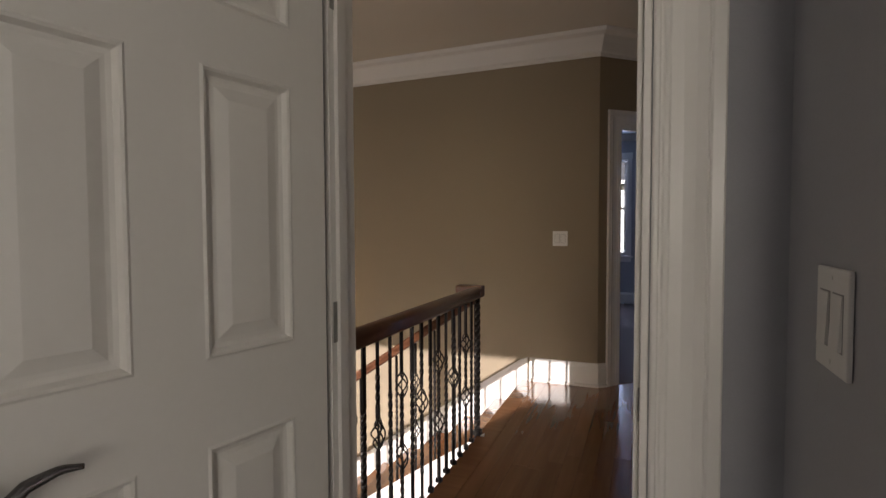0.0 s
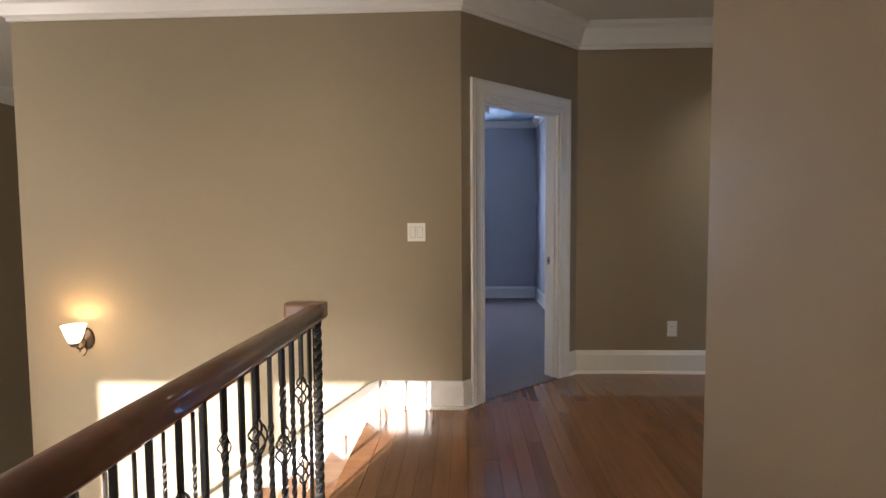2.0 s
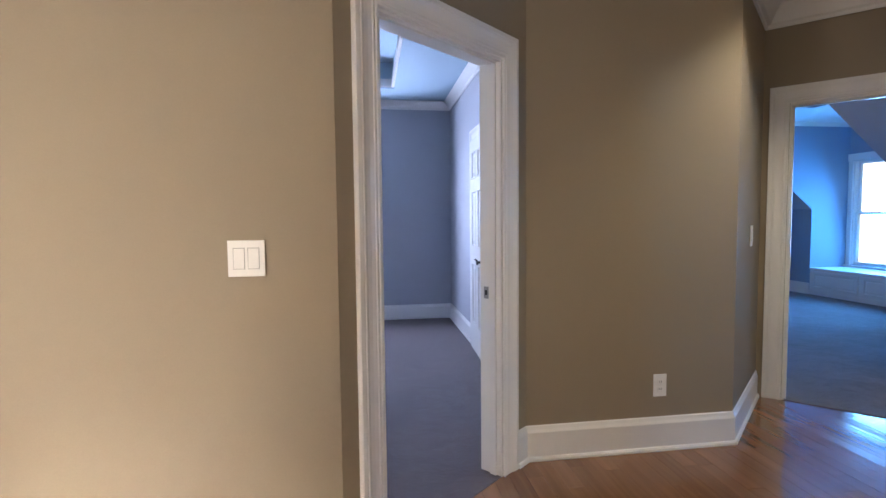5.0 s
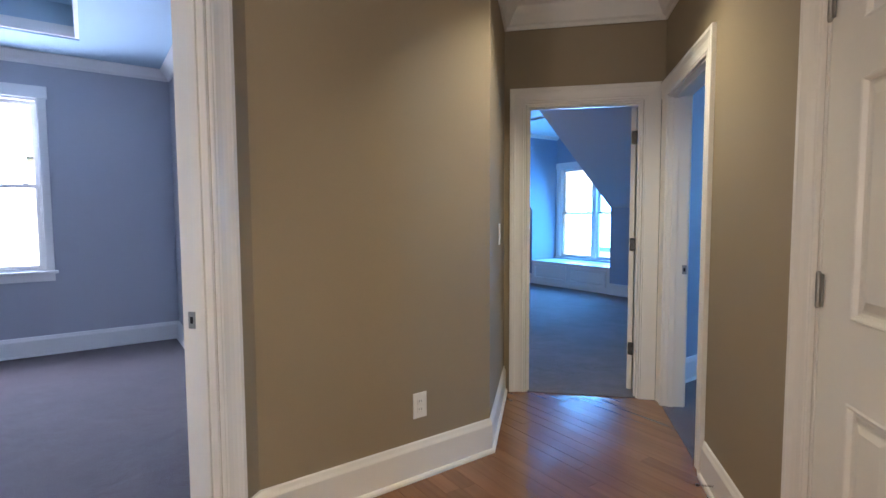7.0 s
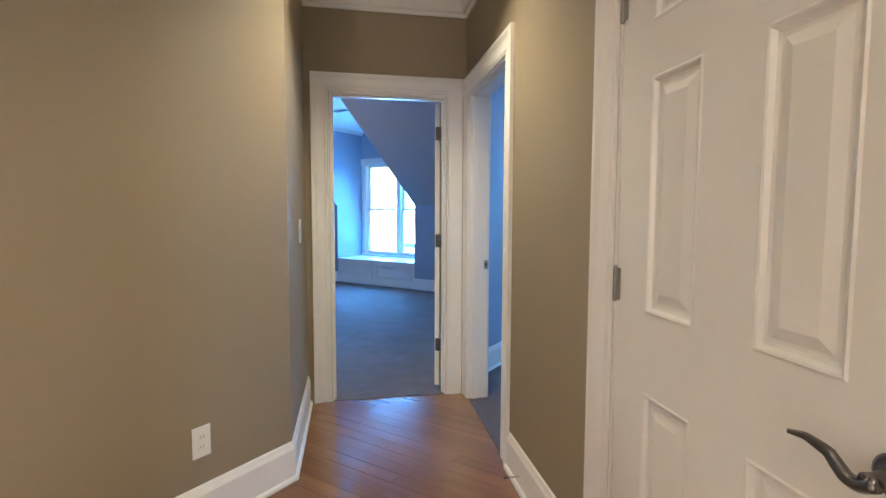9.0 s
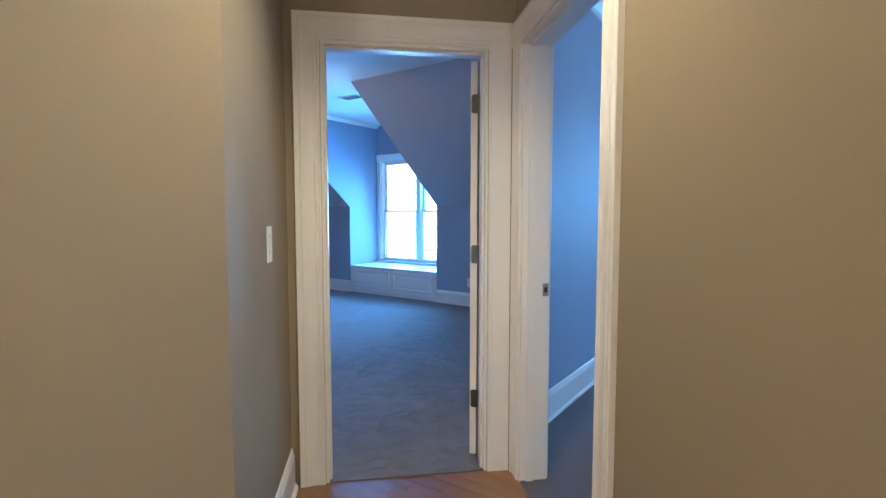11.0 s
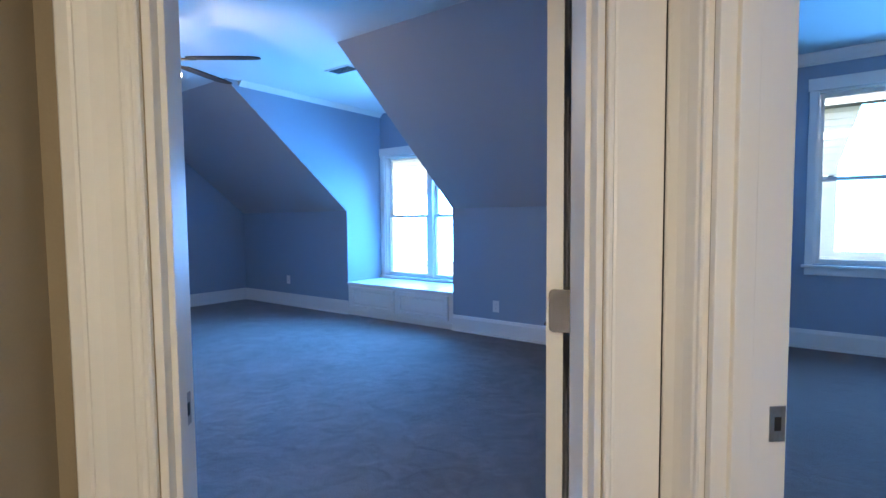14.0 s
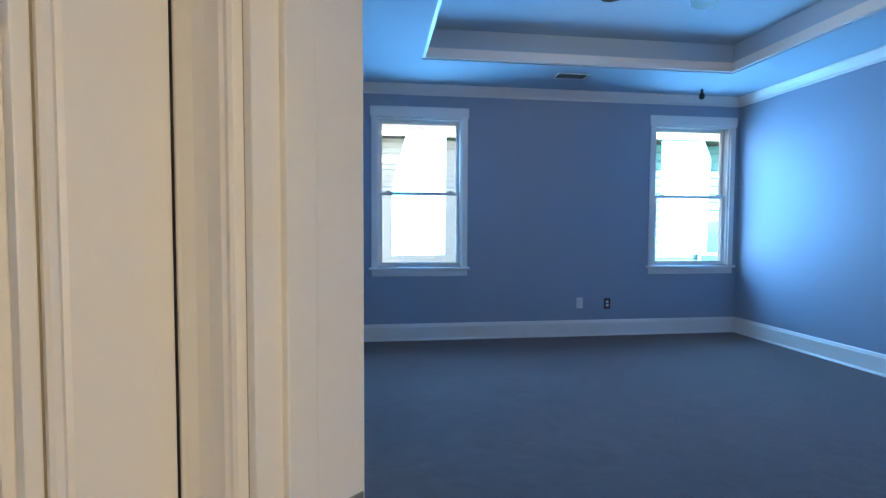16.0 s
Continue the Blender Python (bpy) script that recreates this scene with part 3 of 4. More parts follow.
def six_panel_door(name, m, w, h, label, handle_z=0.895, st=0.13, mid=0.122, rows=((0.25, 0.845), (1.005, 1.535), (1.65, 1.91))):
    """Hinge edge at x = 0, free edge at x = w, front face at y = 0.0175."""
    o = thing(name, m, label, "door")
    t = 0.0175
    pw = (w - 2 * st - mid) / 2
    cols = [(st, st + pw), (st + pw + mid, w - st)]
    xs = [0, cols[0][0], cols[0][1], cols[1][0], cols[1][1], w]
    zs = [0.0] + [v for r in rows for v in r] + [h]
    bm = bmesh.new()
    for s in (1, -1):
        for i in range(5):
            for k in range(7):
                x0, x1, z0, z1 = xs[i], xs[i + 1], zs[k], zs[k + 1]
                if i in (1, 3) and k in (1, 3, 5):
                    rings = panel_rings(x0, z0, x1, z1, s * t, s)
                    vv = [[bm.verts.new(p) for p in r] for r in rings]
                    for a, b in zip(vv, vv[1:]):
                        for e in range(4):
                            bm.faces.new((a[e], a[(e + 1) % 4], b[(e + 1) % 4], b[e]))
                    bm.faces.new(vv[-1])
                else:
                    bm.faces.new([bm.verts.new(p) for p in ((x0, s * t, z0), (x1, s * t, z0), (x1, s * t, z1), (x0, s * t, z1))])
    for q in (((0, -t, 0), (0, t, 0), (0, t, h), (0, -t, h)), ((w, -t, 0), (w, t, 0), (w, t, h), (w, -t, h)), ((0, -t, h), (0, t, h), (w, t, h), (w, -t, h)), ((0, -t, 0), (0, t, 0), (w, t, 0), (w, -t, 0))):
        bm.faces.new([bm.verts.new(p) for p in q])
    bmesh.ops.remove_doubles(bm, verts=bm.verts, dist=1e-5)
    part("leaf", bm, DOORM, o)
    for s in (1, -1):
        bm = bmesh.new()
        cx = w - 0.065
        rose = [(0.033, 0), (0.033, 0.006), (0.026, 0.011), (0.013, 0.013), (0.011, 0.045), (0.012, 0.055)]
        rings = [[(cx + r * math.cos(2 * math.pi * k / 20), s * (t + d), handle_z + r * math.sin(2 * math.pi * k / 20)) for k in range(20)] for r, d in rose]
        loft(bm, rings)
        lever = part("lever_handle", bm, LEVER, o, "dark brushed nickel wave lever handle", True)
        bm = bmesh.new()
        pts, rad = [], []
        for k in range(21):
            f = k / 20
            lift = -0.016 * math.sin(min(1.0, f / 0.55) * math.pi) + 0.024 * max(0.0, f - 0.35) / 0.65 - 0.010 * max(0.0, f - 0.82) / 0.18
            pts.append((cx + 0.012 - f * 0.142, s * (t + 0.052 - 0.010 * math.sin(f * math.pi)), handle_z + lift))
            rad.append(0.0112 - 0.0072 * f + 0.0022 * math.sin(f * math.pi))
        tube(bm, pts, rad, 10)
        part("grip", bm, LEVER, lever, "curved lever grip", True)
    return o


def hinge(parent, x, y, z, leaf_dx, leaf_dy, ang=0.0):
    """A butt hinge: knuckle with a rounded leaf plate beside it."""
    bm = bmesh.new()
    lathe(bm, [(0.004, -0.052), (0.0065, -0.048), (0.0065, 0.048), (0.004, 0.052)], 10, (x, y, z))
    h = part("hinge", bm, STEEL, parent, "brushed nickel butt hinge", True)
    bm = bmesh.new()
    box(bm, min(x, x + leaf_dx), min(y, y + leaf_dy), z - 0.046, max(x, x + leaf_dx), max(y, y + leaf_dy), z + 0.046, 0.001)
    part("hinge_leaf", bm, STEEL, h)


# bedroom door, standing open into the bedroom
open_door = six_panel_door("panel_door", pose(-0.790, 1.512, 0.008, 0, 0, -103), 0.69, 2.02, "cream six-panel interior door standing open beside the bedroom entrance", st=0.09, mid=0.12)
for z in (0.25, 1.02, 1.80):
    hinge(open_door, -0.002, -0.0175, z, 0.001, 0.033)
# closet door, closed flush with the hall
_m4 = edge_frame(HALL[1], HALL[2])
closet = six_panel_door("panel_door", _m4 @ pose(D4[1] - 0.017, -0.0185, 0.008, 0, 0, 180), D4[1] - D4[0] - 0.034, 2.018, "closed cream six-panel closet door with a nickel lever", st=0.145, mid=0.169, rows=((0.23, 0.79), (1.002, 1.607), (1.742, 1.92)))
for z in (0.28, 1.06, 1.84):
    hinge(closet, 0.0, -0.024, z, 0.022, 0.004)
# end door, swung right back into the attic room
_m2 = edge_frame(HALL[2], HALL[3])
leaf2 = six_panel_door("panel_door", _m2 @ pose(D2[0] + 0.034, -0.156, 0.012, 0, 0, -114), D2[1] - D2[0] - 0.03, 2.02, "cream six-panel door standing open into the carpeted attic room")
for z in (0.30, 1.055, 1.81):
    bm = bmesh.new()
    corner = [(-0.066 + 0.010 * (1 - math.cos(a)), -0.046 + 0.010 * (1 - math.sin(a))) for a in (0.0, 0.5, 1.05, 1.57)]
    right = [(0.012 - 0.010 * (1 - math.cos(a)), p) for a, p in ((1.57, -0.046), (1.05, -0.0447), (0.5, -0.0408), (0.0, -0.036))]
    half = corner + right
    outline = half + [(y, -zz) for y, zz in half[::-1]]
    loft(bm, [[(x, y, z + zz) for y, zz in outline] for x in (-0.0045, -0.0005)])
    part("hinge", bm, LEVER, leaf2, "brushed nickel butt hinge with rounded corners")


# ---- windows ----
def window(name, m, w, z0, z1, units, label, casing=0.06, depth=0.14):
    """An opening w wide, its room face at local y = 0, the outside at local -y."""
    o = thing(name, m, label, "window", kind="structure")
    c, head = casing, 0.11
    for x0, x1 in ((-c, 0.004), (w - 0.004, w + c)):
        part("window_casing", boxed(x0, 0.001, z0 - 0.01, x1, 0.020, z1 + 0.0, 0.003), TRIM, o)
    part("window_casing", boxed(-c - 0.012, 0.001, z1, w + c + 0.012, 0.026, z1 + head, 0.004), TRIM, o)
    part("window_sill", boxed(-c - 0.025, -0.10, z0 - 0.035, w + c + 0.025, 0.045, z0 - 0.008, 0.005), TRIM, o)
    part("apron", boxed(-c, 0.001, z0 - 0.105, w + c, 0.016, z0 - 0.036, 0.003), TRIM, o)
    f = 0.02
    part("window_frame", boxed(0.0, -depth, z0 - 0.008, f, -0.002, z1, 0.002), TRIM, o)
    part("window_frame", boxed(w - f, -depth, z0 - 0.008, w, -0.002, z1, 0.002), TRIM, o)
    part("window_frame", boxed(f, -depth, z1 - f, w - f, -0.002, z1, 0.002), TRIM, o)
    uw = (w - 2 * f - (units - 1) * 0.09) / units
    zm = (z0 + z1 - f) / 2
    for k in range(units):
        a = f + k * (uw + 0.09)
        if k:
            part("mullion", boxed(a - 0.09, -depth, z0 - 0.008, a, -0.004, z1 - f, 0.003), TRIM, o)
        for y, lo, hi in ((-0.055, z0 - 0.006, zm + 0.018), (-0.095, zm - 0.018, z1 - f)):
            bm = bmesh.new()
            s = 0.036
            box(bm, a + 0.002, y - 0.017, lo, a + s, y + 0.017, hi)
            box(bm, a + uw - s, y - 0.017, lo, a + uw - 0.002, y + 0.017, hi)
            box(bm, a + s, y - 0.017, lo, a + uw - s, y + 0.017, lo + (0.05 if y > -0.07 else 0.036))
            box(bm, a + s, y - 0.017, hi - 0.036, a + uw - s, y + 0.017, hi)
            sash = part("sash", bm, TRIM, o)
            g = part("pane", boxed(a + s, y - 0.002, lo + 0.036, a + uw - s, y + 0.002, hi - 0.036), GLASS, sash)
            g.visible_shadow = False
        for dx in (0.10, uw - 0.10):
            part("sash_lock", boxed(a + dx - 0.02, -0.040, zm + 0.018, a + dx + 0.02, -0.030, zm + 0.03, 0.002), STEEL, o)
    return o


for k, (lo, hi) in enumerate((WB1, WB2)):
    window("window_%d" % (k + 1), pose(8.0, lo, 0, 0, 0, 90), hi - lo, *WBZ, 1, "white double-hung window in the grey-blue east room wall")
window("window_3", pose(WC[1], 9.31, 0, 0, 0, 180), WC[1] - WC[0], *WCZ, 1, "white double-hung window over the north room carpet")
window("window_4", pose(WX, DORM[0], 0, 0, 0, 90), DORM[1] - DORM[0], DORM[2], DORM[3], 2, "white twin double-hung dormer window above the bench", casing=0.07)
window("window_5", pose(-5.05 + 2.40, -1.5, 0, 0, 0, 0) @ Matrix.Translation((-2.40, 0, 0)), 2.40, -2.6, 2.36, 2, "tall white twin foyer window facing the sun")
window("window_6", pose(0.17, -2.0, 0, 0, 0, 0), 1.2, 0.9, 2.3, 1, "white double-hung bedroom window")


# ---- window bench in the dormer ----
def bench(m, w, d, h, label, doors=2):
    """A low built-in box, front at local y = 0, running back to y = -d."""
    o = thing("window_bench", m, label, "bench")
    part("body", boxed(0.0, -d, 0.0, w, -0.001, h - 0.028), TRIM, o)
    part("seat_board", boxed(-0.0, -d, h - 0.028, w, 0.022, h, 0.006), TRIM, o, "glossy white seat board")
    part("plinth", boxed(0.0, 0.0, 0.004, w, 0.016, 0.075, 0.003), TRIM, o)
    dw = (w - 0.06 * (doors + 1)) / doors
    for k in range(doors):
        x0 = 0.06 + k * (dw + 0.06)
        bm = bmesh.new()
        z0, z1 = 0.095, h - 0.055
        rings = [[(x0 + i, y, z0 + i), (x0 + dw - i, y, z0 + i), (x0 + dw - i, y, z1 - i), (x0 + i, y, z1 - i)]
                 for i, y in ((0, 0.0), (0, 0.024), (0.040, 0.024), (0.050, 0.006), (0.058, 0.006), (0.075, 0.012))]
        loft(bm, rings)
        part("door", bm, TRIM, o)
    return o


bench(pose(KX, DY0 + 0.003, 0.004, 0, 0, 90), DY1 - DY0 - 0.006, WX - KX - 0.003, 0.435, "white-painted built-in window bench with two panel doors")
bench(pose(5.02, 11.91, 0.004, 0, 0, 180), 1.25, 0.585, 0.51, "low white built-in bench against the dark blue wall")


# ---- wall plates ----
def plate(m, w, h, rockers, label, kind="switch", mat=PLASTIC):
    """On the wall plane at local y = 0, facing +y."""
    o = thing("light_switch" if kind == "switch" else "wall_outlet", m, label, kind)
    part("cover_plate", boxed(-w / 2, 0.0, -h / 2, w / 2, 0.006, h / 2, 0.002), mat, o)
    for k in range(rockers):
        x = (k - (rockers - 1) / 2) * 0.046
        if kind == "switch":
            bm = bmesh.new()
            rings = [[(x - 0.0165, y0, -0.033), (x + 0.0165, y0, -0.033), (x + 0.0165, y1, 0.033), (x - 0.0165, y1, 0.033)] for y0, y1 in ((0.003, 0.003), (0.0105, 0.0075))]
            loft(bm, rings)
            part("rocker", bm, PLASTIC, o)
            # Shadow gap round the rocker, drawn as a grey strip.
            part("rocker_shadow_line", boxed(x - 0.0185, 0.0055, -0.035, x + 0.0185, 0.0064, 0.035), STEEL, o, "thin grey strip drawn as the shadow line round the rocker")
        else:
            for z in (-0.02, 0.02):
                s = part("socket", boxed(x - 0.0165, 0.003, z - 0.014, x + 0.0165, 0.0085, z + 0.014, 0.003), PLASTIC, o)
                for dx in (-0.006, 0.006):
                    part("slot", boxed(x + dx - 0.001, 0.0084, z - 0.004, x + dx + 0.001, 0.0088, z + 0.006), DARK, s)
    for z in (-h / 2 + 0.012, h / 2 - 0.012):
        bm = bmesh.new()
        rings = [[(0.003 * math.cos(a), y, z + 0.003 * math.sin(a)) for a in [i * math.pi / 4 for i in range(8)]] for y in (0.004, 0.0068)]
        loft(bm, rings)
        part("screw", bm, PLASTIC, o)
    return o


def on_edge(poly, i, u, z):
    return edge_frame(poly[i], poly[(i + 1) % len(poly)]) @ pose(u, 0.001, z)


plate(on_edge(HALL, 6, along_edge((-0.733, 4.62), HALL[6], HALL[7]), 1.165), 0.117, 0.119, 2, "white two-gang rocker switch on the tan hall wall")
plate(on_edge(HALL, 3, along_edge((2.075, 5.79), HALL[3], HALL[4]), 1.161), 0.076, 0.132, 1, "white single rocker switch beside the end doorway")
plate(on_edge(ROOM_D, 4, 0.21, 1.135), 0.112, 0.128, 2, "white two-gang rocker switch on the grey bedroom wall")
plate(on_edge(HALL, 4, along_edge((1.232, 5.43), HALL[4], HALL[5]), 0.362), 0.076, 0.124, 1, "white duplex outlet above the hall baseboard", "outlet")
plate(on_edge(ROOM_A, 3, 7.818 - 5.74, 0.33), 0.076, 0.124, 1, "white duplex outlet on the knee wall", "outlet")
plate(on_edge(ROOM_A, 3, 11.38 - 5.74, 0.39), 0.076, 0.124, 1, "white duplex outlet on the shaded knee wall", "outlet")
plate(on_edge(ROOM_A, 4, 6.73 - 5.55, 0.345), 0.076, 0.124, 1, "white duplex outlet on the dark blue end wall", "outlet")
plate(on_edge(ROOM_B, 3, 2.487 - 0.876, 0.371), 0.076, 0.124, 1, "dark duplex outlet between the east room windows", "outlet", BRONZE)
plate(on_edge(ROOM_B, 3, 2.82 - 0.876, 0.383), 0.076, 0.124, 1, "pale blank plate between the east room windows", "outlet")
plate(on_edge(ROOM_B, 4, 8.0 - 5.44, 0.32), 0.076, 0.124, 1, "dark duplex outlet above the east room baseboard", "outlet", BRONZE)


def door_stop(m, mat=PLASTIC, label="white spring door stop on the baseboard"):
    o = thing("door_stop", m, label, "door stop")
    bm = bmesh.new()
    pts = [(0.004 * math.cos(k * 0.9), 0.004 + k * 0.0009, 0.004 * math.sin(k * 0.9)) for k in range(70)]
    tube(bm, pts, 0.0012, 5)
    part("spring", bm, mat, o)
    bm = bmesh.new()
    tube(bm, [(0, 0.064, 0), (0, 0.070, 0), (0, 0.078, 0)], [0.006, 0.007, 0.006], 10)
    part("tip", bm, mat, o)


door_stop(on_edge(ROOM_B, 4, 8.0 - 4.62, 0.10) @ pose(0, 0.014, 0))


door_stop(on_edge(HALL, 1, 2.76, 0.07) @ pose(0, 0.014, 0), BRONZE, "dark bronze spring door stop on the hall baseboard")


# ---- downlights, sconce, ceiling vents ----
def downlight(x, y):
    o = thing("downlight", pose(x, y, HTOP), "recessed ceiling downlight with a white trim ring", "downlight", "hall downlights")
    bm = bmesh.new()
    n = 28
    prof = [(0.055, -0.001), (0.060, -0.006), (0.085, -0.006), (0.092, -0.001)]
    rings = [[(r * math.cos(2 * math.pi * k / n), r * math.sin(2 * math.pi * k / n), z) for k in range(n)] for r, z in prof]
    loft(bm, rings, caps=False)
    part("trim_ring", bm, PLASTIC, o)
    bm = bmesh.new()
    lathe(bm, [(0.054, -0.003), (0.054, -0.0015)], n)
    part("lens", bm, CAN, o, "glowing lens")


downlight(1.95, 4.98)
# Unseen fixture, added to go with the landing's extra lamp.
downlight(0.35, 3.75)


def ceiling_vent(x, y, rz):
    o = thing("ceiling_vent", pose(x, y, TOP, 0, 0, rz), "slotted metal ceiling air vent", "vent")
    part("backing", boxed(-0.15, -0.075, -0.003, 0.15, 0.075, -0.001), DARK, o)
    bm = bmesh.new()
    box(bm, -0.165, -0.09, -0.008, 0.165, -0.072, -0.001)
    box(bm, -0.165, 0.072, -0.008, 0.165, 0.09, -0.001)
    box(bm, -0.165, -0.072, -0.008, -0.147, 0.072, -0.001)
    box(bm, 0.147, -0.072, -0.008, 0.165, 0.072, -0.001)
    part("frame", bm, PLASTIC, o)
    for k in range(8):
        y0 = -0.064 + k * 0.018
        part("slat", boxed(-0.147, y0, -0.007, 0.147, y0 + 0.006, -0.004), STEEL, o)


ceiling_vent(5.63, 8.92, 90)
ceiling_vent(7.42, 3.19, 90)


def sconce(x, y, z):
    o = thing("wall_sconce", pose(x, y, z), "bronze wall sconce with a lit frosted glass shade", "sconce")
    bm = bmesh.new()
    prof = [(0.045, 0.0), (0.048, 0.006), (0.036, 0.014), (0.016, 0.022), (0.010, 0.03)]
    rings = [[(r * math.cos(2 * math.pi * k / 20), -d, 1.55 * r * math.sin(2 * math.pi * k / 20)) for k in range(20)] for r, d in prof]
    loft(bm, rings)
    part("back_plate", bm, BRONZE, o, "", True)
    bm = bmesh.new()
    pts = [(0, -0.02 - 0.10 * f, -0.045 * math.sin(f * math.pi) - 0.01) for f in [k / 12 for k in range(13)]]
    tube(bm, pts, 0.007, 8)
    part("arm", bm, BRONZE, o, "", True)
    bm = bmesh.new()
    pts = [(0.0, -0.05 - 0.03 * math.cos(a), -0.075 + 0.03 * math.sin(a)) for a in [k * 0.4 for k in range(13)]]
    tube(bm, pts, 0.004, 6)
    part("scroll", bm, BRONZE, o, "", True)
    bm = bmesh.new()
    lathe(bm, [(0.012, -0.03), (0.026, -0.02), (0.030, -0.004), (0.022, 0.0)], 18, (0, -0.12, 0.0))
    part("cup", bm, BRONZE, o, "", True)
    bm = bmesh.new()
    n = 24
    prof = [(0.028, 0.0), (0.040, 0.02), (0.052, 0.05), (0.060, 0.085), (0.072, 0.115), (0.069, 0.115), (0.057, 0.085), (0.049, 0.05), (0.037, 0.022), (0.025, 0.003)]
    rings = [[(r * math.cos(2 * math.pi * k / n), -0.12 + r * math.sin(2 * math.pi * k / n), z) for k in range(n)] for r, z in prof]
    loft(bm, rings, caps=False)
    s = part("shade", bm, LAMPG, o, "glowing frosted bell shade", True)
    s.visible_shadow = False


sconce(-2.97, 4.619, 0.46)


def ceiling_sensor(x, y, z):
    o = thing("ceiling_sensor", pose(x, y, z), "small dark sensor on a bracket under the ceiling corner", "sensor")
    part("bracket", boxed(-0.008, -0.012, -0.05, 0.008, 0.012, 0.0, 0.002), DARK, o)
    bm = bmesh.new()
    lathe(bm, [(0.012, -0.11), (0.026, -0.10), (0.030, -0.07), (0.022, -0.05), (0.008, -0.048)], 16)
    part("head", bm, DARK, o, "", True)


ceiling_sensor(7.68, 1.59, TOP)


# ---- ceiling fans ----
def ceiling_fan(x, y, ztop, drop, turn, label):
    o = thing("ceiling_fan", pose(x, y, ztop, 0, 0, turn), label, "ceiling fan")
    bm = bmesh.new()
    lathe(bm, [(0.065, 0.0), (0.065, -0.01), (0.05, -0.045), (0.016, -0.06)], 24)
    part("canopy", bm, BRONZE, o, "", True)
    bm = bmesh.new()
    lathe(bm, [(0.011, -0.05), (0.011, -drop)], 12)
    part("downrod", bm, BRONZE, o, "", True)
    bm = bmesh.new()
    lathe(bm, [(0.03, -drop), (0.10, -drop - 0.02), (0.125, -drop - 0.06), (0.12, -drop - 0.10), (0.08, -drop - 0.13)], 28)
    part("motor_housing", bm, BRONZE, o, "", True)
    bm = bmesh.new()
    lathe(bm, [(0.085, -drop - 0.13), (0.12, -drop - 0.14), (0.135, -drop - 0.17), (0.125, -drop - 0.21), (0.085, -drop - 0.24), (0.03, -drop - 0.255)], 28)
    g = part("light_bowl", bm, FANG, o, "glowing white glass bowl", True)
    g.visible_shadow = False
    for k in range(5):
        a = 2 * math.pi * k / 5
        bm = bmesh.new()
        outline = [(0.20, -0.06), (0.30, -0.076), (0.54, -0.085), (0.63, -0.074), (0.67, -0.045), (0.68, 0.0), (0.67, 0.045), (0.63, 0.074), (0.54, 0.085), (0.30, 0.076), (0.20, 0.06)]
        rings = [[(px, py, -drop - 0.075 + 0.18 * py + dz) for px, py in outline] for dz in (-0.004, 0.004)]
        loft(bm, rings)
        bmesh.ops.rotate(bm, verts=bm.verts, cent=(0, 0, 0), matrix=Matrix.Rotation(a, 3, "Z"))
        b = part("blade", bm, FANM, o, "dark wooden blade")
        bm = bmesh.new()
        box(bm, 0.10, -0.018, -drop - 0.085, 0.24, 0.018, -drop - 0.078)
        bmesh.ops.rotate(bm, verts=bm.verts, cent=(0, 0, 0), matrix=Matrix.Rotation(a, 3, "Z"))
        part("blade_iron", bm, BRONZE, b)
    return o


ceiling_fan(3.78, 8.72, TOP, 0.31, 20, "dark bronze ceiling fan with a lit glass bowl")
ceiling_fan(5.32, 3.19, TOP + 0.28, 0.17, 40, "dark bronze ceiling fan hanging from the tray ceiling")


# ---- balustrade and stair ----
RX, RY, RTOP = -1.034, 3.415, 0.903
RAIL_PROF = [(-0.030, 0.0), (-0.034, 0.012), (-0.026, 0.024), (-0.035, 0.040), (-0.032, 0.052), (-0.018, 0.062), (0.0, 0.065),
             (0.018, 0.062), (0.032, 0.052), (0.035, 0.040), (0.026, 0.024), (0.034, 0.012), (0.030, 0.0)]


def square_bar(bm, z0, z1, h, twist=0.0, steps=1):
    rings = []
    for k in range(steps + 1):
        f = k / steps
        a0 = twist * f
        rings.append([(h * Q * math.cos(a0 + math.pi / 4 + i * math.pi / 2), h * Q * math.sin(a0 + math.pi / 4 + i * math.pi / 2), z0 + (z1 - z0) * f) for i in range(4)])
    loft(bm, rings)


def basket(bm, zc, h=0.055, r=0.023):
    for k in range(4):
        a = k * math.pi / 2
        pts = []
        for j in range(9):
            f = j / 8
            rr = 0.005 + r * math.sin(f * math.pi)
            pts.append((rr * math.cos(a + f * math.pi * 1.1), rr * math.sin(a + f * math.pi * 1.1), zc - h + 2 * h * f))
        tube(bm, pts, 0.0036, 5)


def mesh_of(name, bm, mat):
    bmesh.ops.recalc_face_normals(bm, faces=bm.faces)
    me = bpy.data.meshes.new(name)
    bm.to_mesh(me)
    bm.free()
    me.materials.append(mat)
    return me


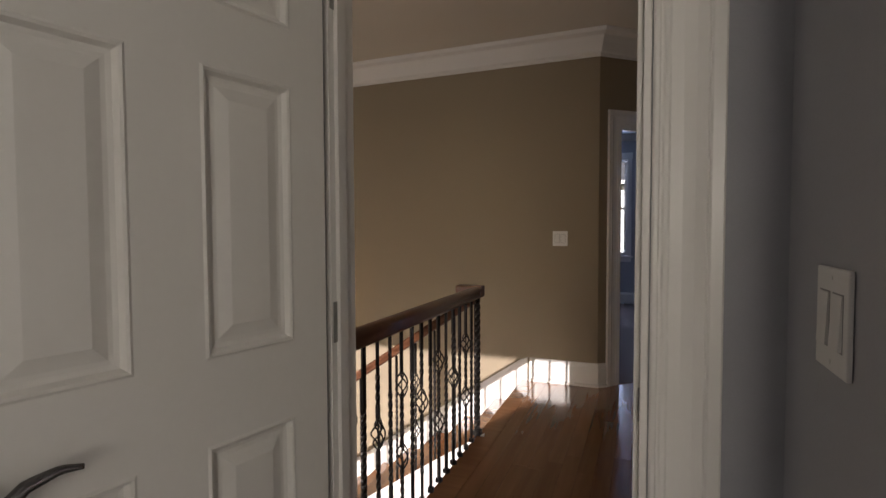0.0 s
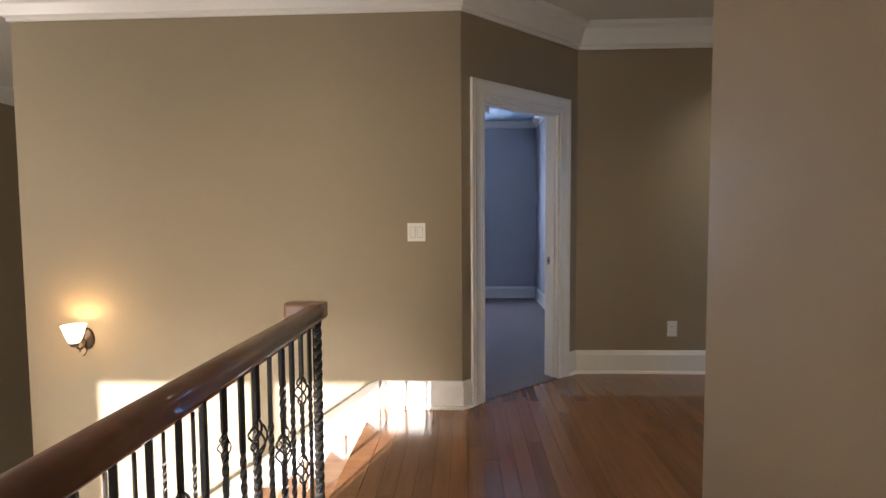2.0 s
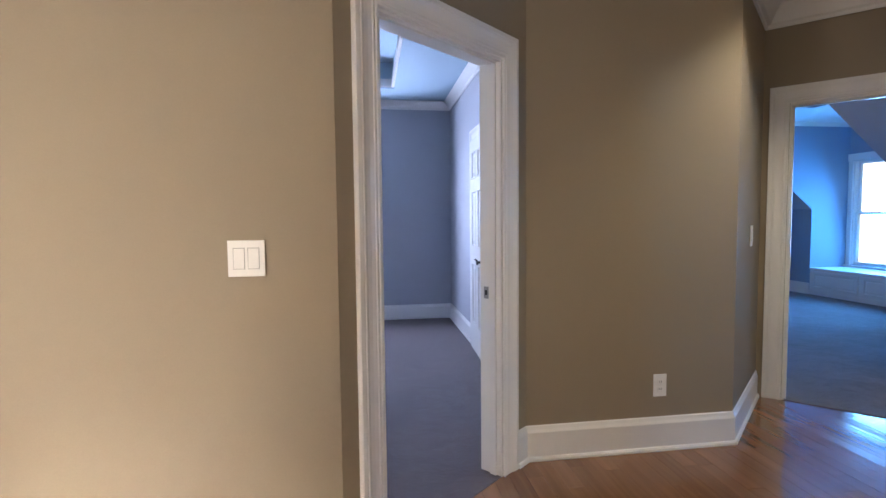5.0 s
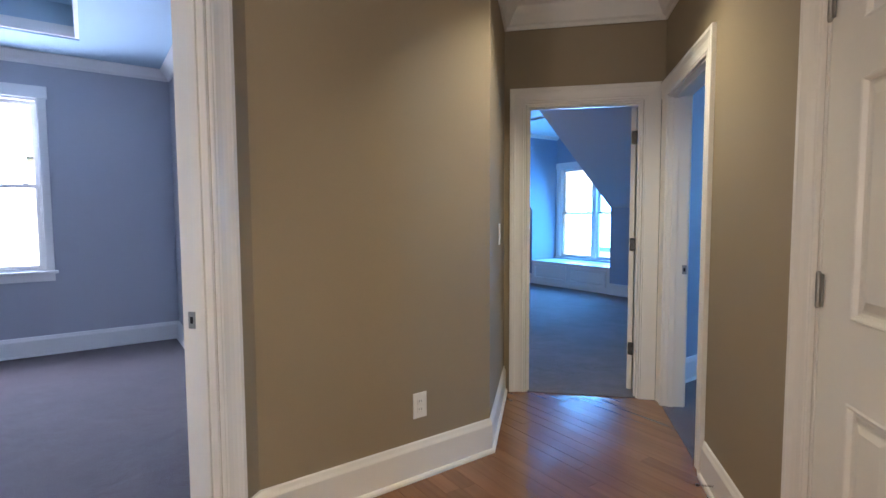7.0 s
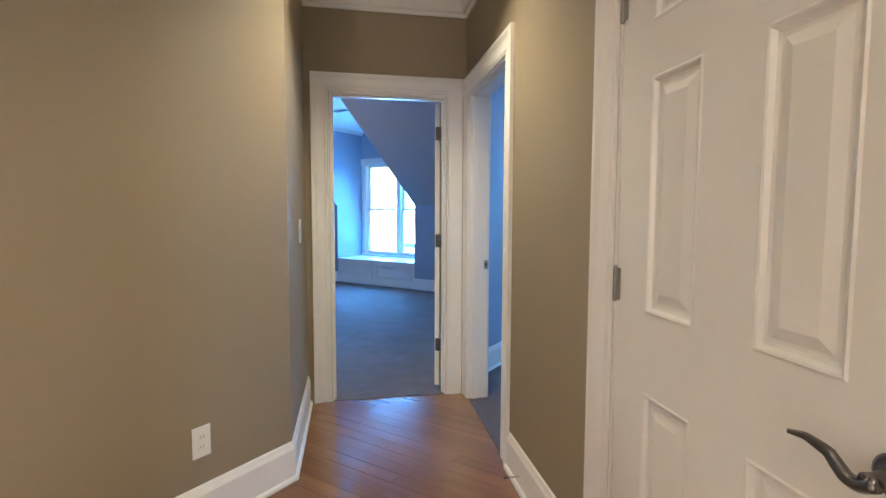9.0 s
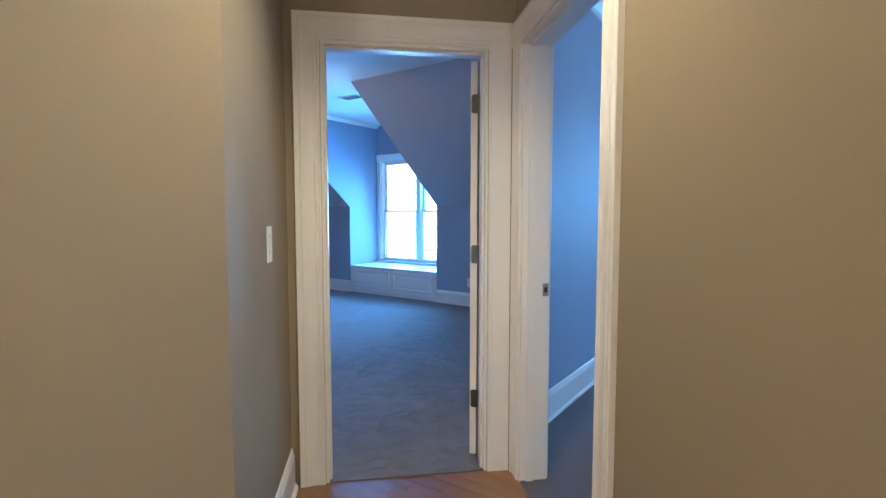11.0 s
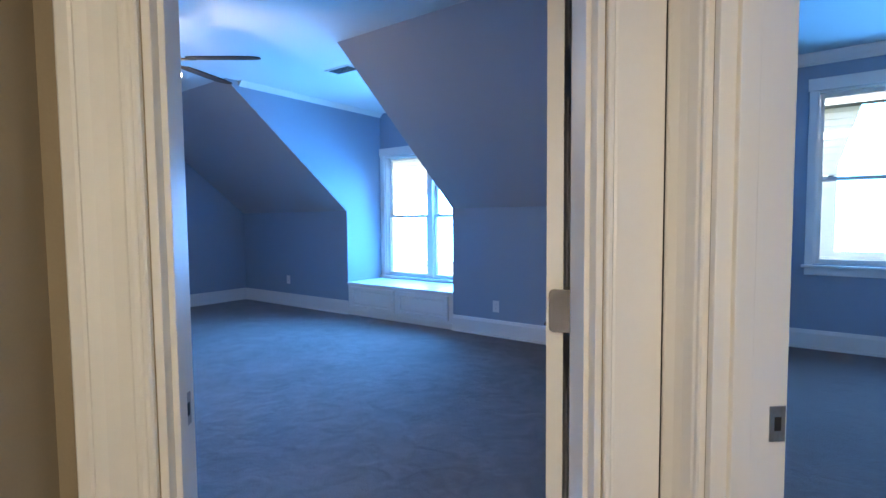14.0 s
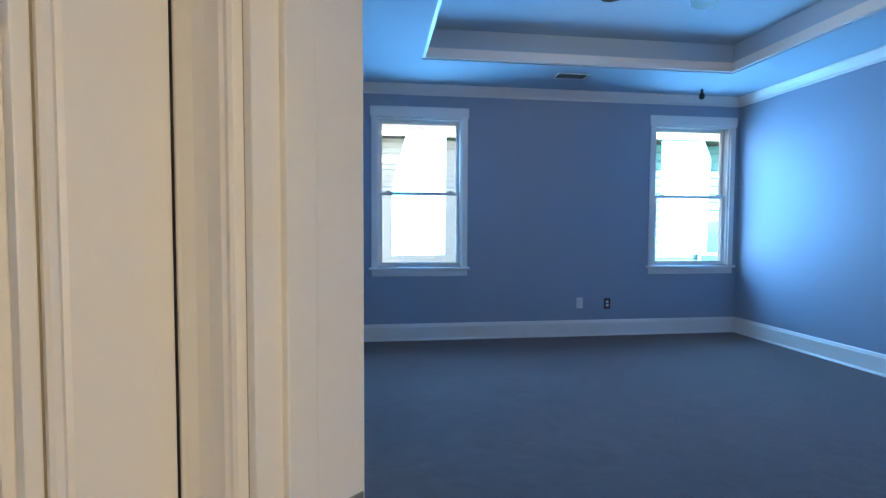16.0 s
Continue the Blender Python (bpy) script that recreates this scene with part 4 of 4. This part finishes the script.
def baluster_mesh(height, style):
    """One square iron bar, twisted in part; returns it with the heights of its baskets."""
    if style == "plain":
        twisted, baskets = [(0.22, height - 0.22)], []
    elif style == "single":
        zc = height * 0.56
        twisted, baskets = [(0.14, zc - 0.12), (zc + 0.12, height - 0.12)], [zc]
    else:
        za, zb = height * 0.36, height * 0.72
        twisted, baskets = [(0.12, za - 0.06), (za + 0.06, zb - 0.06)], [za, zb]
    n = int(height * 70)
    rings, a0 = [], 0.0
    for k in range(n + 1):
        z = height * k / n
        if any(lo < z < hi for lo, hi in twisted):
            a0 += 42 * height / n
        h = 0.0022 if any(abs(z - zc) < 0.052 for zc in baskets) else 0.0068
        rings.append([(h * Q * math.cos(a0 + math.pi / 4 + i * math.pi / 2), h * Q * math.sin(a0 + math.pi / 4 + i * math.pi / 2), z) for i in range(4)])
    bm = bmesh.new()
    loft(bm, rings)
    return mesh_of("baluster", bm, IRON), baskets


_b = bmesh.new()
basket(_b, 0.0)
BASKET = mesh_of("basket", _b, IRON)
SHOE = mesh_of("shoe", boxed(-0.014, -0.014, 0.0, 0.014, 0.014, 0.022, 0.003), IRON)


rail_thing = thing("balustrade", pose(RX, RY, 0), "landing balustrade with a stained oak handrail and dark twisted iron balusters", "railing")
bm = bmesh.new()
loft(bm, [[(o, y, RTOP - 0.065 + z) for o, z in RAIL_PROF] for y in (1.66 - RY, -0.03)])
part("handrail", bm, RAILW, rail_thing, "stained oak handrail", True)
bm = bmesh.new()
box(bm, -0.13, -0.036, RTOP - 0.066, 0.036, 0.040, RTOP + 0.004, 0.012)
part("corner_block", bm, RAILW, rail_thing, "stained oak rail corner")
HB = RTOP - 0.066
MESH = {s: baluster_mesh(HB, s) for s in ("plain", "single", "double")}
ORDER = ("plain", "double", "plain", "single")


def hang(mesh, parent, m):
    me, baskets = mesh
    b = new("baluster", me)
    b.parent = parent
    b.matrix_basis = m
    for z in baskets:
        k = new("basket", BASKET)
        k.parent = b
        k.location = (0, 0, z)
    new("shoe", SHOE).parent = b
    return b


for k in range(16):
    hang(MESH[ORDER[k % 4]], rail_thing, pose(0, -0.115 - k * 0.1, 0.0, 0, 0, k * 17))
bm = bmesh.new()
square_bar(bm, 0.0, HB, 0.0125, 30.0, 60)
box(bm, -0.024, -0.024, 0.0, 0.024, 0.024, 0.03, 0.004)
part("newel_bar", bm, IRON, rail_thing, "thicker twisted iron end bar")

RISE, TREAD, NST = 0.184, 0.27, 15
stair = thing("staircase", pose(EDGE, RY, 0), "oak staircase with white risers descending to the bright foyer", "stairs", kind="structure")
for k in range(1, NST + 1):
    x1 = -(k - 1) * TREAD
    part("tread", boxed(x1 - TREAD - 0.0, 0.0, -k * RISE - 0.028, x1 + 0.0 if k > 1 else x1, 4.62 - RY - 0.002, -k * RISE, 0.004), OAK, stair)
    part("riser", boxed(x1 - 0.018, 0.006, -k * RISE + 0.001, x1 - 0.001, 4.62 - RY - 0.004, -(k - 1) * RISE - 0.0285), TRIM, stair)
for y0, y1, up in ((4.62 - RY - 0.02, 4.62 - RY - 0.001, 0.20), (-0.02, -0.001, 0.03)):
    bm = bmesh.new()
    sl = RISE / TREAD
    L = NST * TREAD
    pts = [(0.0, -0.34), (0.0, up - 0.015), (-L, up - 0.015 - L * sl), (-L, -0.34 - L * sl)]
    if up > 0.1:
        pts = [(0.0, -0.34), (0.0, 0.186), (-0.06, 0.165), (-L, up - 0.06 - L * sl), (-L, -0.34 - L * sl)]
    rings = [[(x, y, z) for x, z in pts] for y in (y0, y1)]
    loft(bm, rings)
    part("skirt_board", bm, TRIM, stair)

stair_rail = thing("balustrade", pose(EDGE, RY, 0), "sloping stair balustrade with an oak handrail and iron balusters", "railing")
bm = bmesh.new()
sl = RISE / TREAD
loft(bm, [[(x, o, RTOP - 0.065 + z + x * sl) for o, z in RAIL_PROF] for x in (-0.06, -NST * TREAD)])
part("handrail", bm, RAILW, stair_rail, "stained oak handrail", True)
for k in range(1, NST):
    for j, dx in enumerate((0.07, 0.205)):
        x = -(k - 1) * TREAD - dx
        hh = RTOP - 0.066 + x * sl + k * RISE
        hang(baluster_mesh(hh, ORDER[(2 * k + j) % 4]), stair_rail, pose(x, 0.035, -k * RISE, 0, 0, 13 * k))


# ---- carpet in the doorways ----
def carpet_tongue(i, span, back, mat):
    m = edge_frame(HALL[i], HALL[(i + 1) % 13])
    bm = boxed(span[0], -back, -0.02, span[1], 0.0, 0.005)
    o = put_mesh("floor_threshold", bm, mat)
    o.matrix_basis = m
    tagged(o, kind="structure")


for i, sp, pile in ((2, D2, CARPET), (1, D3, CARPET_B), (5, D1, CARPET_B)):
    carpet_tongue(i, sp, 0.15, pile)
o = put_mesh("floor_threshold", boxed(D0[0], -0.15, -0.02, D0[1], -0.0, 0.004), CARPET)
o.matrix_basis = edge_frame(HALL[12], HALL[0])
tagged(o, kind="structure")

# side door of the north room
way5 = doorway("door_5", ROOM_C[0], ROOM_C[1], (CD[0] - 5.779, CD[1] - 5.779), 0.06, "white-painted closet doorway in the north room", back=False)
six_panel_door("panel_door", pose(0.668, CD[1] - 0.016, 0.012, 0, 0, -92), CD[1] - CD[0] - 0.032, 2.018, "cream six-panel closet door almost closed in the north room", st=0.1, mid=0.11)

# ---- outside ----
flat("ground", [(-400, -400), (400, -400), (400, 400), (-400, 400)], LOW - 0.6, LOW - 0.5, GRASS)


def neighbour(m, w, d, h, label, wins, side=SIDING):
    o = thing("house", m, label, "house")
    bm = bmesh.new()
    box(bm, 0, 0, 0, d, w, h)
    part("wall", bm, side, o)
    n = int(h / 0.18)
    for k in range(n):
        part("siding_board", boxed(-0.045, -0.045, k * 0.18, d + 0.045, w + 0.045, k * 0.18 + 0.155), side, o)
    bm = bmesh.new()
    loft(bm, [[(-0.5, y, h), (d / 2, y, h + 0.45 * (d / 2 + 0.5)), (d + 0.5, y, h), (d + 0.5, y, h - 0.12), (-0.5, y, h - 0.12)] for y in (-0.5, w + 0.5)])
    part("roof", bm, ROOFM, o)
    part("gutter", boxed(-0.62, -0.5, h - 0.12, -0.50, w + 0.5, h + 0.02, 0.02), SIDING, o)
    for y, z in wins:
        f = part("window", boxed(-0.08, y - 0.06, z - 0.06, -0.03, y + 0.96, z + 1.56), TRIM, o)
        part("pane", boxed(-0.086, y, z, -0.082, y + 0.9, z + 0.73), FARPANE, f)
        part("pane", boxed(-0.086, y, z + 0.78, -0.082, y + 0.9, z + 1.5), FARPANE, f)


neighbour(pose(13.0, -9.6, LOW - 0.5), 8.6, 8.0, 6.6, "blue-grey lap-sided neighbouring house seen through the windows", [(1.5, 3.4), (4.2, 3.4), (6.6, 3.3), (2.5, 0.8), (6.0, 0.8)], GREYSIDE)
# East window's neighbour, stretched and raised so the dormer shows plain white too.
neighbour(pose(19.0, 1.2, LOW - 0.5), 24.0, 9.0, 7.6, "long white lap-sided neighbouring house, stretched to fill the dormer window", [(1.9, 5.0), (9.0, 3.0), (16.0, 3.0)])


# Made-up house, there only so the north window shows bright white.
neighbour(pose(9.0, 21.0, LOW - 0.5, 0, 0, 90), 24.0, 9.0, 6.4, "added long white lap-sided house filling the north room window", [(4.0, 3.0), (15.0, 3.0)])


# ---- oak boards of the landing ----
def clip(poly, axis, limit, keep_above):
    out = []
    for i in range(len(poly)):
        a, b = poly[i], poly[(i + 1) % len(poly)]
        ia, ib = (a[axis] >= limit) == keep_above, (b[axis] >= limit) == keep_above
        if ia:
            out.append(a)
        if ia != ib:
            f = (limit - a[axis]) / (b[axis] - a[axis])
            out.append((a[0] + f * (b[0] - a[0]), a[1] + f * (b[1] - a[1])))
    return out


landing = bpy.data.objects["floor_landing"]
rng = random.Random(5)
NOSE = boxed(EDGE - 0.045, 1.65, -0.020, EDGE + 0.078, 4.60, 0.0, 0.004)
put_mesh("nosing_board", NOSE, OAK, landing, "oak nosing board along the stairwell")
BW = 0.083
x = EDGE + 0.08
while x < 3.1:
    strip = clip(clip(LAND, 0, x + 0.0006, True), 0, x + BW - 0.0006, False)
    if len(strip) >= 3:
        ylo, yhi = min(p[1] for p in strip), max(p[1] for p in strip)
        y = ylo - rng.uniform(0.0, 0.9)
        while y < yhi:
            y2 = y + rng.uniform(0.7, 1.6)
            piece = clip(clip(strip, 1, y + 0.0005, True), 1, y2 - 0.0005, False)
            y = y2
            clean = [p for i, p in enumerate(piece) if math.dist(p, piece[i - 1]) > 1e-4]
            if len(clean) < 3:
                continue
            cx, cy = sum(p[0] for p in clean) / len(clean), sum(p[1] for p in clean) / len(clean)
            bm = bmesh.new()
            prism(bm, [(p[1] - cy, -(p[0] - cx)) for p in clean], -0.016, rng.uniform(-0.0005, 0.0))
            b = put_mesh("plank", bm, OAK, landing)
            b.matrix_basis = pose(cx, cy, 0, rng.gauss(0, 0.38), rng.gauss(0, 0.03), 90)
    x += BW
